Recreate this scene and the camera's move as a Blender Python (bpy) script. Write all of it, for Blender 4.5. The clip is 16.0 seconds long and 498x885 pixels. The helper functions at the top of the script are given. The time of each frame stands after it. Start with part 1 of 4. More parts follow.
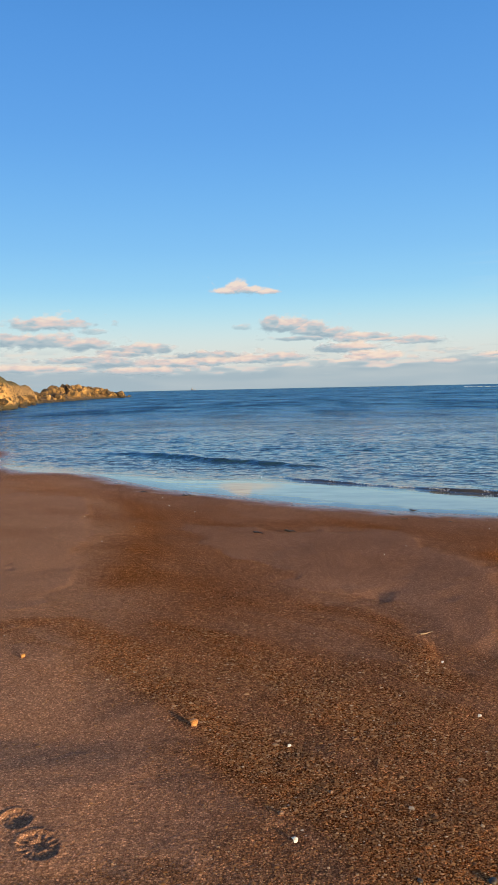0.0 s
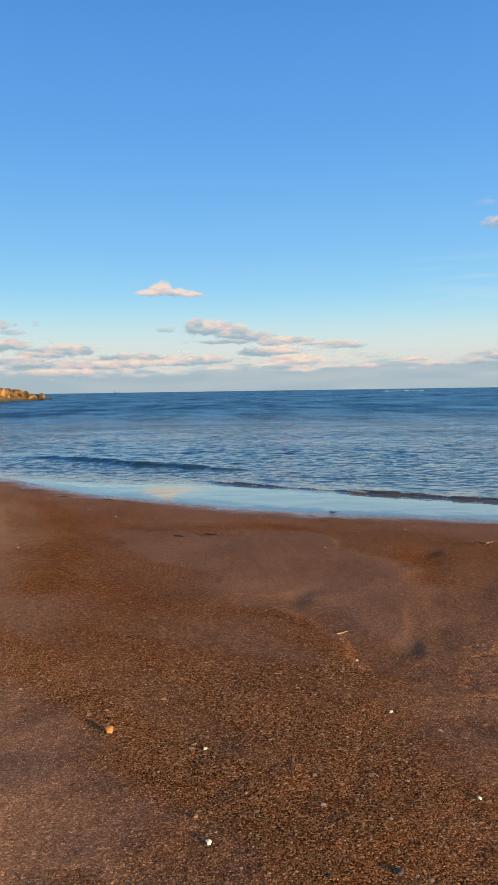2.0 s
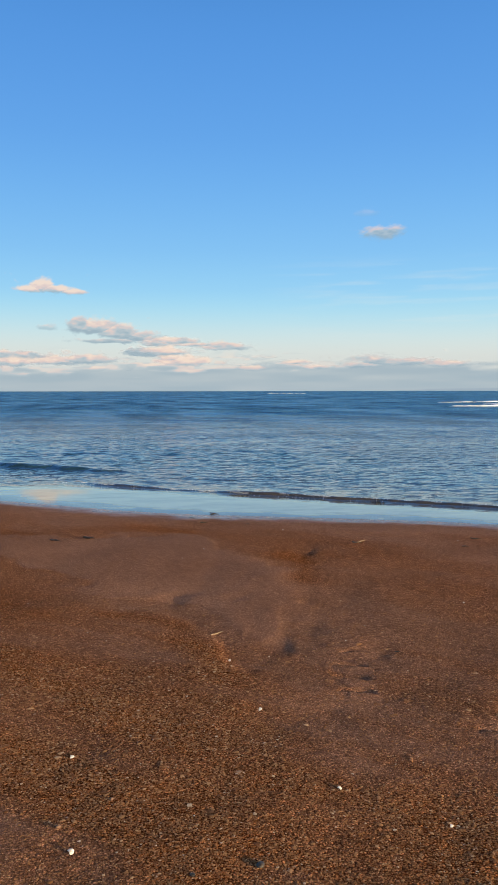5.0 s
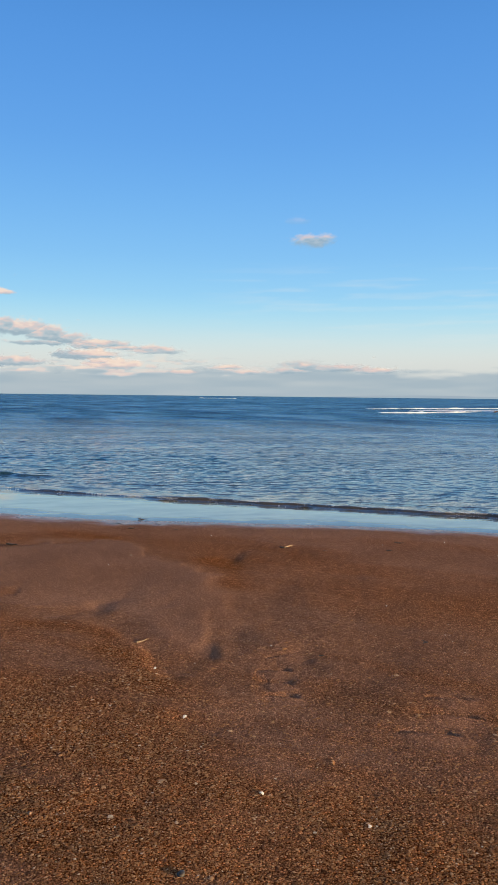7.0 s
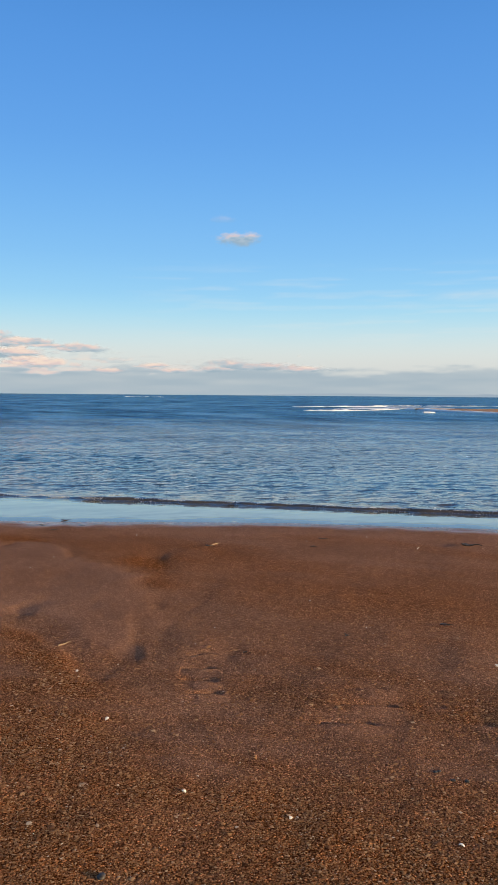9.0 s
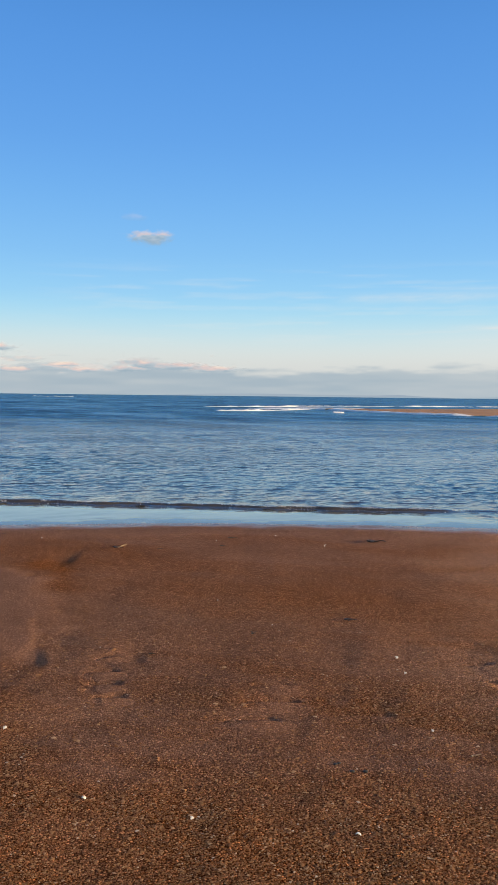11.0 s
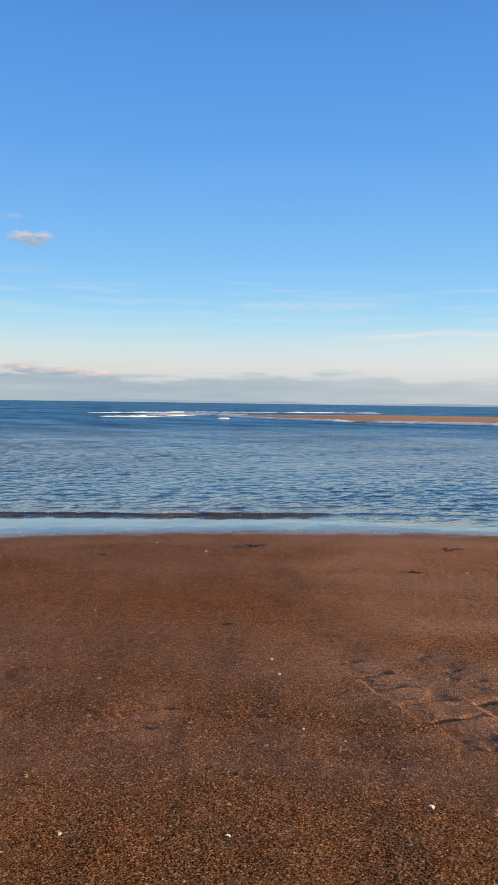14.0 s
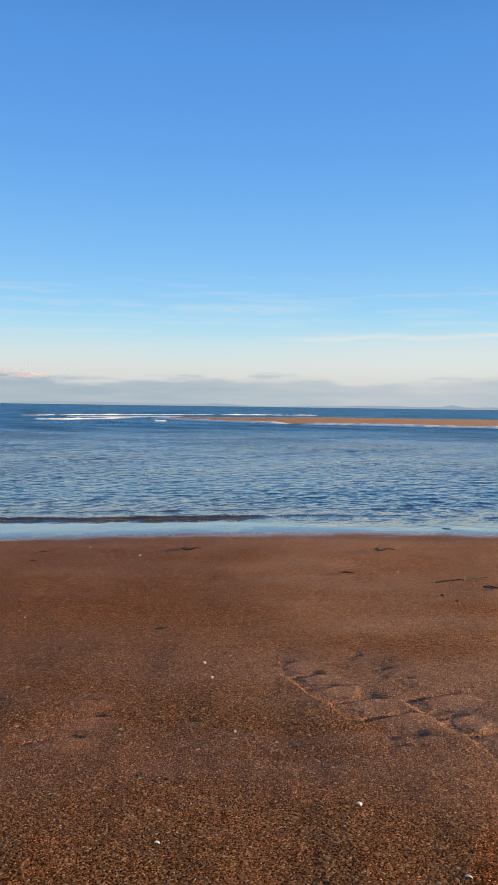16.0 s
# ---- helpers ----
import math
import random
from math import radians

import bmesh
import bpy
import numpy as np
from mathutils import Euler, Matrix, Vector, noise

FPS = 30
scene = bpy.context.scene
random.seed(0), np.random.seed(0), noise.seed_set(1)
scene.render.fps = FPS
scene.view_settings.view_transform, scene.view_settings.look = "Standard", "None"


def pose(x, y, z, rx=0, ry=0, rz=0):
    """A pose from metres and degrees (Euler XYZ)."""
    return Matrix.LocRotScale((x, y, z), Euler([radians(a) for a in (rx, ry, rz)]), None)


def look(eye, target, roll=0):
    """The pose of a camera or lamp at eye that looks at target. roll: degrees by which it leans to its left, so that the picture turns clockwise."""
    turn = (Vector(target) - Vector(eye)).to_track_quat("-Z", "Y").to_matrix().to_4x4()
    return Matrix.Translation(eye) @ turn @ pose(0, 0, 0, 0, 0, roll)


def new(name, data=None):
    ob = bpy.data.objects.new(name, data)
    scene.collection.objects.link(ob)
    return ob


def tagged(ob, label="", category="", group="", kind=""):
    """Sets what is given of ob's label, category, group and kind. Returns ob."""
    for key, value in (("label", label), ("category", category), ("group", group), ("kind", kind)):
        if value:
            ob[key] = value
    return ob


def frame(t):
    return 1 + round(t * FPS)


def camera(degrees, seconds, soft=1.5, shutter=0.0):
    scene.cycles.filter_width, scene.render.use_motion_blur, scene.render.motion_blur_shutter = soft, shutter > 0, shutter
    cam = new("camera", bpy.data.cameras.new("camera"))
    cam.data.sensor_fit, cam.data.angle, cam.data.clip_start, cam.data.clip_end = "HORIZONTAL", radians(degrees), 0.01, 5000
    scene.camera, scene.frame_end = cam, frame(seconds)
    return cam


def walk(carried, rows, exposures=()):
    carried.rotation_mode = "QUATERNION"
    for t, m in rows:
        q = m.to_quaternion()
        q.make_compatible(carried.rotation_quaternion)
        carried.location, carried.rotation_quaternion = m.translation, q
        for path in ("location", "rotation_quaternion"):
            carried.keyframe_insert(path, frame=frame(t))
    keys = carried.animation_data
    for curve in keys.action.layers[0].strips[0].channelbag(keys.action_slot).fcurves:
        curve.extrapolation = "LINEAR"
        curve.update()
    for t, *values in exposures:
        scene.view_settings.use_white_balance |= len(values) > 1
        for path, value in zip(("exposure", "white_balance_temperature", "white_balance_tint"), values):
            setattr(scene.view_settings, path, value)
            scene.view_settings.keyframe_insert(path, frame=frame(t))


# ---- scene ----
cam = camera(37.24, 16.0)
# seconds, place in metres, yaw, pitch, roll in degrees
ROWS = [
    (0.0, -0.000, 0.000, 1.480, 0.00, -4.16, 1.20),
    (0.5, 0.008, -0.004, 1.479, -1.38, -4.12, 1.05),
    (1.0, 0.020, -0.008, 1.481, -2.98, -4.06, 1.07),
    (1.5, 0.027, -0.012, 1.483, -4.52, -4.02, 0.99),
    (2.0, 0.038, -0.016, 1.483, -5.88, -4.02, 0.84),
    (2.5, 0.045, -0.022, 1.485, -7.29, -4.16, 0.44),
    (3.0, 0.056, -0.029, 1.486, -9.04, -4.29, 0.24),
    (3.5, 0.068, -0.034, 1.488, -10.71, -4.31, 0.19),
    (4.0, 0.083, -0.040, 1.490, -12.10, -4.28, 0.34),
    (6.5, 0.116, -0.067, 1.504, -18.80, -3.51, -0.71),
    (7.0, 0.123, -0.070, 1.506, -20.14, -3.60, -0.65),
    (7.5, 0.134, -0.078, 1.504, -21.55, -3.82, -0.47),
    (8.0, 0.141, -0.083, 1.505, -23.12, -3.80, -0.58),
    (8.5, 0.146, -0.085, 1.505, -24.46, -3.75, -0.58),
    (9.0, 0.150, -0.094, 1.506, -25.77, -3.67, -0.47),
    (9.5, 0.160, -0.101, 1.502, -27.38, -3.67, -0.64),
    (10.0, 0.176, -0.105, 1.504, -29.33, -3.65, -0.72),
    (12.5, 0.214, -0.142, 1.504, -36.30, -3.46, -0.46),
    (13.0, 0.225, -0.154, 1.505, -37.76, -3.34, -0.46),
    (13.5, 0.232, -0.167, 1.508, -39.60, -3.20, -0.64),
    (14.0, 0.236, -0.177, 1.512, -41.33, -3.04, -0.84),
    (14.5, 0.244, -0.182, 1.515, -42.68, -2.92, -0.90),
    (15.0, 0.250, -0.191, 1.516, -43.90, -2.88, -1.00),
    (15.5, 0.255, -0.196, 1.516, -45.04, -2.89, -1.04),
    (16.0, 0.261, -0.202, 1.517, -46.20, -2.80, -0.81),
]
EXPOSURE = 0.86
walk(cam, [(t, pose(x, y, z, 0, 0, yaw) @ pose(0, 0, 0, 90 + pitch, 0, 0) @ pose(0, 0, 0, 0, 0, -roll)) for t, x, y, z, yaw, pitch, roll in ROWS],
     exposures=[(0.0, EXPOSURE, 6500, 6.0), (8.0, EXPOSURE, 6500, 8.0), (14.0, EXPOSURE, 6500, 10.0), (16.0, EXPOSURE, 6500, 10.0)])

# ---- light ----
SKY_LIGHT = 0.55
SUN_AZ, SUN_EL = 137.0, 7.0          # degrees clockwise from +y, above the horizon
SUN_DIR = Vector((math.sin(radians(SUN_AZ)) * math.cos(radians(SUN_EL)), math.cos(radians(SUN_AZ)) * math.cos(radians(SUN_EL)), math.sin(radians(SUN_EL))))
sun_lamp = bpy.data.lights.new("sun", "SUN")
sun_lamp.energy, sun_lamp.angle, sun_lamp.color = 5.0, radians(0.6), (1.0, 0.69, 0.38)
sun = new("sun", sun_lamp)
sun.matrix_world = look((0, 0, 30), Vector((0, 0, 30)) - SUN_DIR)

world = bpy.data.worlds.new("world")
scene.world = world
world.use_nodes = True
wn, wl = world.node_tree.nodes, world.node_tree.links
wn.clear()


def linear(r, g, b):
    """Display values, 0 to 255, as light."""
    return tuple((c / 255 / 12.92) if c < 10.3 else ((c / 255 + 0.055) / 1.055) ** 2.4 for c in (r, g, b))


sky = wn.new("ShaderNodeTexSky")
sky.sky_type, sky.sun_disc = "NISHITA", False
sky.sun_elevation, sky.sun_rotation = radians(SUN_EL), radians(SUN_AZ)
sky.altitude, sky.air_density, sky.dust_density, sky.ozone_density = 0.0, 1.0, 1.5, 1.5
dim = wn.new("ShaderNodeVectorMath")
dim.operation = "SCALE"
dim.inputs["Scale"].default_value = 0.36
wl.new(sky.outputs[0], dim.inputs[0])
# the clear winter sky: deep blue above, pale towards the sea
coord = wn.new("ShaderNodeTexCoord")
split = wn.new("ShaderNodeSeparateXYZ")
wl.new(coord.outputs["Generated"], split.inputs[0])
tone = wn.new("ShaderNodeValToRGB")
tone.color_ramp.interpolation = "B_SPLINE"
stops = [(0.0, (200, 205, 208)), (0.044, (224, 223, 217)), (0.073, (208, 228, 231)), (0.103, (176, 222, 242)), (0.132, (154, 210, 246)),
         (0.182, (134, 194, 245)), (0.25, (116, 179, 241)), (0.316, (102, 165, 235)), (0.40, (90, 153, 227)), (0.48, (80, 143, 218)), (0.62, (52, 88, 136)), (1.0, (34, 54, 84))]
els = tone.color_ramp.elements
while len(els) < len(stops):
    els.new(0.5)
for el, (p, c) in zip(els, stops):
    el.position, el.color = p, (*linear(*c), 1)
wl.new(split.outputs[2], tone.inputs[0])
blend = wn.new("ShaderNodeMix")
blend.data_type = "RGBA"
# towards the sun the sky is bright and warm
toward = wn.new("ShaderNodeVectorMath")
toward.operation = "DOT_PRODUCT"
toward.inputs[1].default_value = SUN_DIR
wl.new(coord.outputs["Generated"], toward.inputs[0])
share = wn.new("ShaderNodeMapRange")
share.interpolation_type = "SMOOTHSTEP"
for k, v in enumerate((0.30, 0.95, 1.0, 0.05)):
    share.inputs[1 + k].default_value = v
wl.new(toward.outputs["Value"], share.inputs[0])
wl.new(share.outputs[0], blend.inputs[0])
wl.new(dim.outputs[0], blend.inputs[6])
wl.new(tone.outputs[0], blend.inputs[7])
back = wn.new("ShaderNodeBackground")
back.inputs["Strength"].default_value = SKY_LIGHT
wout = wn.new("ShaderNodeOutputWorld")
wl.new(blend.outputs[2], back.inputs[0])
wl.new(back.outputs[0], wout.inputs[0])


# ---- noise in plan ----
def lattice(ix, iy, seed):
    n = (ix.astype(np.int64) * 374761393 + iy.astype(np.int64) * 668265263 + seed * 1442695041) & 0x7FFFFFFF
    n = ((n ^ (n >> 13)) * 1274126177) & 0x7FFFFFFF
    n = ((n ^ (n >> 16)) * 2246822519) & 0x7FFFFFFF
    return (n % 65536) / 32767.5 - 1.0


def vnoise(x, y, seed=0):
    """Smooth noise from -1 to 1."""
    x, y = np.asarray(x, float), np.asarray(y, float)
    ix, iy = np.floor(x), np.floor(y)
    fx, fy = x - ix, y - iy
    fx, fy = fx * fx * fx * (fx * (fx * 6 - 15) + 10), fy * fy * fy * (fy * (fy * 6 - 15) + 10)
    a, b = lattice(ix, iy, seed), lattice(ix + 1, iy, seed)
    c, d = lattice(ix, iy + 1, seed), lattice(ix + 1, iy + 1, seed)
    return (a + (b - a) * fx) * (1 - fy) + (c + (d - c) * fx) * fy


def fbm(x, y, seed=0, octaves=4, gain=0.5):
    total, amp = 0.0, 1.0
    for k in range(octaves):
        total = total + amp * vnoise(x * 2 ** k + 17.3 * k, y * 2 ** k - 9.1 * k, seed + k)
        amp *= gain
    return total


def smooth(a, b, v):
    t = np.clip((v - a) / (b - a), 0, 1)
    return t * t * (3 - 2 * t)


# ---- the lie of the beach ----
SEA = -0.42                                   # level of the water
SEAWARD = (0.611, 0.792)                      # across the shore, out to sea
ALONG = (0.792, -0.611)                       # along the shore
# distance of the water's edge, by place along the shore
EDGE_E = (-60, -26, -21, -19, -17.5, -16, -15, -13.5, -12, -10, -6.5, -5, -3.5, -1.5, 1, 3, 6, 9, 40)
EDGE_D = (30, 15.5, 14.8, 13.0, 11.6, 10.9, 10.9, 11.35, 10.85, 10.25, 10.05, 10.2, 10.55, 11.0, 11.2, 11.2, 10.85, 10.7, 12)

# washed-out scallops: the two ends of the lip (the deep end first), reach of the floor before it, depth
STAIR = [
    (1.86, 4.29, 2.02, 4.30, 0.14, 0.012), (1.72, 4.09, 1.88, 4.03, 0.16, 0.026), (1.67, 3.90, 1.79, 3.82, 0.15, 0.026), (1.60, 3.66, 1.75, 3.61, 0.13, 0.020),
]
FAN = [
    (2.46, 3.37, 2.66, 3.26, 0.17, 0.014), (2.27, 3.18, 2.52, 3.05, 0.18, 0.022), (2.06, 3.01, 2.27, 2.90, 0.17, 0.026), (2.68, 2.99, 2.77, 2.92, 0.09, 0.009),
    (2.74, 2.71, 2.84, 2.62, 0.09, 0.009),
]
LADDER = [
    (3.82, 2.99, 3.98, 2.92, 0.24, 0.020), (3.71, 2.71, 3.89, 2.64, 0.20, 0.030), (3.61, 2.49, 3.80, 2.42, 0.18, 0.026), (3.53, 2.26, 3.80, 2.12, 0.22, 0.034),
    (3.45, 1.99, 3.73, 1.86, 0.24, 0.042), (4.29, 2.72, 4.42, 2.67, 0.15, 0.010), (4.15, 2.44, 4.29, 2.38, 0.15, 0.014), (4.10, 2.21, 4.21, 2.17, 0.13, 0.014),
    (3.86, 1.98, 4.12, 1.85, 0.22, 0.034), (3.75, 1.73, 3.90, 1.65, 0.20, 0.026), (3.64, 1.48, 3.86, 1.36, 0.22, 0.040), (3.43, 1.71, 3.52, 1.66, 0.10, 0.012),
    (3.26, 1.73, 3.33, 1.67, 0.08, 0.008),
]
SCALLOPS = STAIR + FAN + LADDER

# small soft hollows: x, y, half width, half length, depth
HOLLOWS = [(1.55, 4.56, 0.10, 0.17, 0.026), (2.80, 7.70, 0.15, 0.32, 0.030), (1.04, 5.90, 0.12, 0.20, 0.024), (1.62, 7.2, 0.32, 0.5, 0.016), (2.42, 5.6, 0.35, 0.5, 0.018),
           (2.60, 3.95, 0.20, 0.40, 0.012), (2.10, 4.25, 0.14, 0.24, 0.013), (3.6, 6.4, 0.25, 0.5, 0.014), (5.4, 5.2, 0.3, 0.5, 0.014), (0.3, 7.9, 0.3, 0.5, 0.012)]
# the edge of the coarse sheet, finer and lower sand on its seaward hand
STEP_LINE = [(0.25, 5.75), (0.78, 5.62), (1.02, 5.35), (1.10, 4.85), (1.14, 4.45), (1.18, 4.15), (1.30, 3.90), (1.50, 3.65)]
FOOTPRINTS = [(-0.75, 2.42, 128), (-2.31, 6.91, 110)]


def ground_z(x, y, fine=True):
    x, y = np.asarray(x, float), np.asarray(y, float)
    d, e = SEAWARD[0] * x + SEAWARD[1] * y, ALONG[0] * x + ALONG[1] * y
    edge = np.interp(e, EDGE_E, EDGE_D)
    z = SEA * d / edge
    z = np.where(d > edge, SEA - 0.05 * (d - edge), z)
    z = np.clip(z, -4.0, 2.6)
    near = np.exp(-((np.hypot(x, y) - 3) / 9) ** 2)
    flat = smooth(0, 4, edge - d)
    z = z + near * (0.3 + 0.7 * flat) * (0.010 * fbm(d / 1.9 + 3, e / 2.6, 11, 2) + 0.0045 * fbm(x / 0.42, y / 0.42, 21, 3))
    if not fine:
        return z
    for ax, ay, bx, by, reach, depth in SCALLOPS:
        long = math.hypot(bx - ax, by - ay)
        c, s = (bx - ax) / long, (by - ay) / long
        m = (np.abs(x - (ax + bx) / 2) < long + 2 * reach) & (np.abs(y - (ay + by) / 2) < long + 2 * reach)
        if not m.any():
            continue
        xm, ym = x[m], y[m]
        # a sharp lip with a narrow trough beyond it; the plate before it tilts gently and lies lower than the sand at its deep end
        v = -(xm - ax) * s + (ym - ay) * c + 0.003 * vnoise(xm * 14, ym * 14, 5)
        u = ((xm - ax) * c + (ym - ay) * s + 0.020 * vnoise(xm * 6, ym * 6, 6) + 0.008 * vnoise(xm * 19, ym * 19, 7)) / long
        v = v - long * 0.15 * np.clip(u, 0, 1.3) * np.clip(1.3 - u, 0, 1.3)
        across = smooth(-0.04, 0.06, u) * smooth(1.3, 0.85, u)
        floor = 0.75 * np.exp(-(np.maximum(v - 0.016, 0) / 0.034) ** 2) + 0.25 * np.exp(-np.maximum(v, 0) / (0.5 * reach))
        cut = smooth(-0.002, 0.005, v) * across * floor
        rim = np.exp(np.minimum(v, 0) / (0.45 * reach)) * smooth(0.004, -0.002, v) * across
        side = smooth(-0.012, 0.010, u * long) * np.exp(-np.maximum(u, 0) / 0.9) * smooth(-1.15 * reach, -0.8 * reach, v) * smooth(0.03, 0.0, v)
        z[m] += depth * (0.22 * rim - (0.42 if ax > 3 else 0.10 if ax > 2 else 0.26) * side - 0.70 * cut) + 0.0006 * rim * np.sin((u * long - v * 0.3) * 300 + 3 * vnoise(xm * 20, ym * 20, 8))
    for hx, hy, rx, ry, depth in HOLLOWS:
        w = x - hx - 0.35 * (y - hy) + 0.03 * vnoise(x * 9, y * 9, 7)
        z = z - 0.45 * depth * np.exp(-(np.where(w < 0, w / (1.5 * rx), w / (0.75 * rx))) ** 2 - ((y - hy) / ry) ** 2)
    # the low step at the edge of the coarse sheet
    inside = np.full(np.shape(x), -9.0)
    reach = np.full(np.shape(x), 9.0)
    for (ax, ay), (bx, by) in zip(STEP_LINE, STEP_LINE[1:]):
        lx, ly = bx - ax, by - ay
        k = np.clip(((x - ax) * lx + (y - ay) * ly) / (lx * lx + ly * ly), 0, 1)
        away = np.hypot(x - ax - k * lx, y - ay - k * ly)
        hand = np.sign((y - ay) * lx - (x - ax) * ly)
        closer = away < reach
        inside, reach = np.where(closer, hand * away, inside), np.where(closer, away, reach)
    z = z - 0.017 * smooth(-0.06, 0.06, inside + 0.06 * vnoise(x / 0.16, y / 0.16, 83)) * np.exp(-np.maximum(inside, 0) / 0.55) * smooth(1.2, 0.5, reach) * smooth(0.0, 0.6, np.hypot(x - STEP_LINE[0][0], y - STEP_LINE[0][1])) * smooth(0.0, 0.6, np.hypot(x - STEP_LINE[-1][0], y - STEP_LINE[-1][1]))
    # the shallow trough and the mound before it
    u, v = (x + 0.85) * 0.97 - (y - 3.24) * 0.2, (y - 3.24) * 0.97 + (x + 0.85) * 0.2
    z = z - 0.013 * np.exp(-(v / 0.16) ** 2) * smooth(0.55, 0.1, u) + 0.012 * np.exp(-((v + 0.45) / 0.3) ** 2) * smooth(0.6, 0.0, u)
    # fine grain
    grit = grit_amount(x, y)
    z = z + (0.0002 + 0.0003 * grit) * near * fbm(x / 0.022, y / 0.022, 31, 2) + 0.0009 * near * fbm(x / 0.08, y / 0.08, 41, 2) + 0.0014 * near * smooth(3.5, 6.0, np.hypot(x, y)) * fbm(x / 0.17, y / 0.17, 43, 2)
    for fx_, fy_, turn in FOOTPRINTS:
        c, s = math.cos(radians(turn)), math.sin(radians(turn))
        u, v = (x - fx_) * c + (y - fy_) * s, -(x - fx_) * s + (y - fy_) * c
        m = (np.abs(u) < 0.4) & (np.abs(v) < 0.2)
        if m.any():
            u, v = u[m], v[m]
            # ball and heel of a boot, cleats round the rim and two blocks within
            for cu, ru, rv in ((0.0, 0.085, 0.062), (0.20, 0.060, 0.050)):
                r, a = np.hypot((u - cu) / ru, v / rv), np.arctan2(v / rv, (u - cu) / ru)
                sole = smooth(1.08, 0.92, r)
                cleat = smooth(0.50, 0.62, r) * smooth(-0.3, 0.4, np.sin(a * 14))
                block = smooth(0.45, 0.3, np.abs((u - cu) / ru - 0.1)) * smooth(0.42, 0.3, np.abs(v / rv + 0.1))
                z[m] += -sole * (0.003 + 0.005 * cleat + 0.008 * block) + 0.003 * np.exp(-((r - 1.18) / 0.16) ** 2)
    return z


# coarser (+) and finer (-) stretches: x, y, half widths, amount
GRIT_SPOTS = [(-0.6, 7.6, 0.7, 1.8, 0.30), (0.9, 9.9, 0.6, 0.45, 0.45), (2.6, 7.4, 0.5, 0.35, 0.35), (0.75, 3.3, 0.6, 0.8, 0.25),
              (-0.95, 2.75, 0.65, 0.75, -0.95), (-2.3, 5.9, 0.9, 1.2, -0.7), (1.35, 3.05, 0.16, 0.45, -0.4), (2.2, 3.9, 0.6, 0.7, -0.25), (1.9, 6.3, 0.8, 0.8, -0.35)]
# lines along which the wash has dropped its grit: half width, amount, points
GRIT_BANDS = [(0.30, 0.6, [(-2.34, 13.57), (-1.35, 9.64), (-1.14, 7.45), (-1.12, 6.37)]),
              (0.15, 0.75, [(-1.75, 5.0), (-1.31, 5.13), (-0.88, 4.59), (-0.59, 4.01), (-0.32, 3.47), (0.05, 2.98), (0.35, 2.5), (0.54, 2.23)]),
              (0.11, 0.5, [(-0.62, 5.02), (-0.21, 4.53), (0.1, 4.09), (0.43, 3.7)]),
              (0.16, 0.65, [(0.5, 5.55), (0.86, 5.25), (0.98, 4.85), (1.02, 4.45), (1.05, 4.1)]),
              (0.18, 0.5, [(2.51, 7.66), (2.54, 7.16), (2.36, 6.39)]),
              (0.25, 0.5, [(1.08, 10.73), (1.32, 9.83), (1.63, 9.48)])]
# smooth stretches of fine damp sand, washed clear of grit
FINE = [[(-1.0, 9.6), (0.2, 9.3), (1.81, 9.3), (2.35, 6.6), (2.15, 5.6), (1.84, 4.74), (1.46, 4.50), (1.18, 4.6), (1.12, 5.6), (0.5, 6.15), (-0.25, 7.4)],
        [(-2.38, 4.24), (-1.43, 4.62), (-0.93, 4.24), (-0.5, 3.46), (-0.26, 2.87), (-0.11, 2.51), (-0.07, 2.15), (-1.25, 2.15)],
        [(-7.78, 14.24), (-2.87, 12.83), (-1.94, 9.46), (-1.49, 6.32), (-1.54, 5.28), (-2.83, 5.07)]]
# the sheet of grit between them
SHEET = [(-1.0, 5.6), (0.2, 5.9), (0.85, 5.5), (1.05, 4.8), (1.15, 4.1), (1.1, 3.0), (0.9, 2.2), (0.54, 2.23), (0.05, 2.98), (-0.32, 3.47), (-0.88, 4.59)]


def line_distance(x, y, points):
    near = np.full(np.shape(x), 99.0)
    for (ax, ay), (bx, by) in zip(points, points[1:]):
        lx, ly = bx - ax, by - ay
        k = np.clip(((x - ax) * lx + (y - ay) * ly) / (lx * lx + ly * ly), 0, 1)
        near = np.minimum(near, np.hypot(x - ax - k * lx, y - ay - k * ly))
    return near


def within(x, y, points):
    odd = np.zeros(np.shape(x), bool)
    for (ax, ay), (bx, by) in zip(points, points[1:] + points[:1]):
        odd ^= ((ay > y) != (by > y)) & (x < (bx - ax) * (y - ay) / (by - ay + 1e-12) + ax)
    return odd


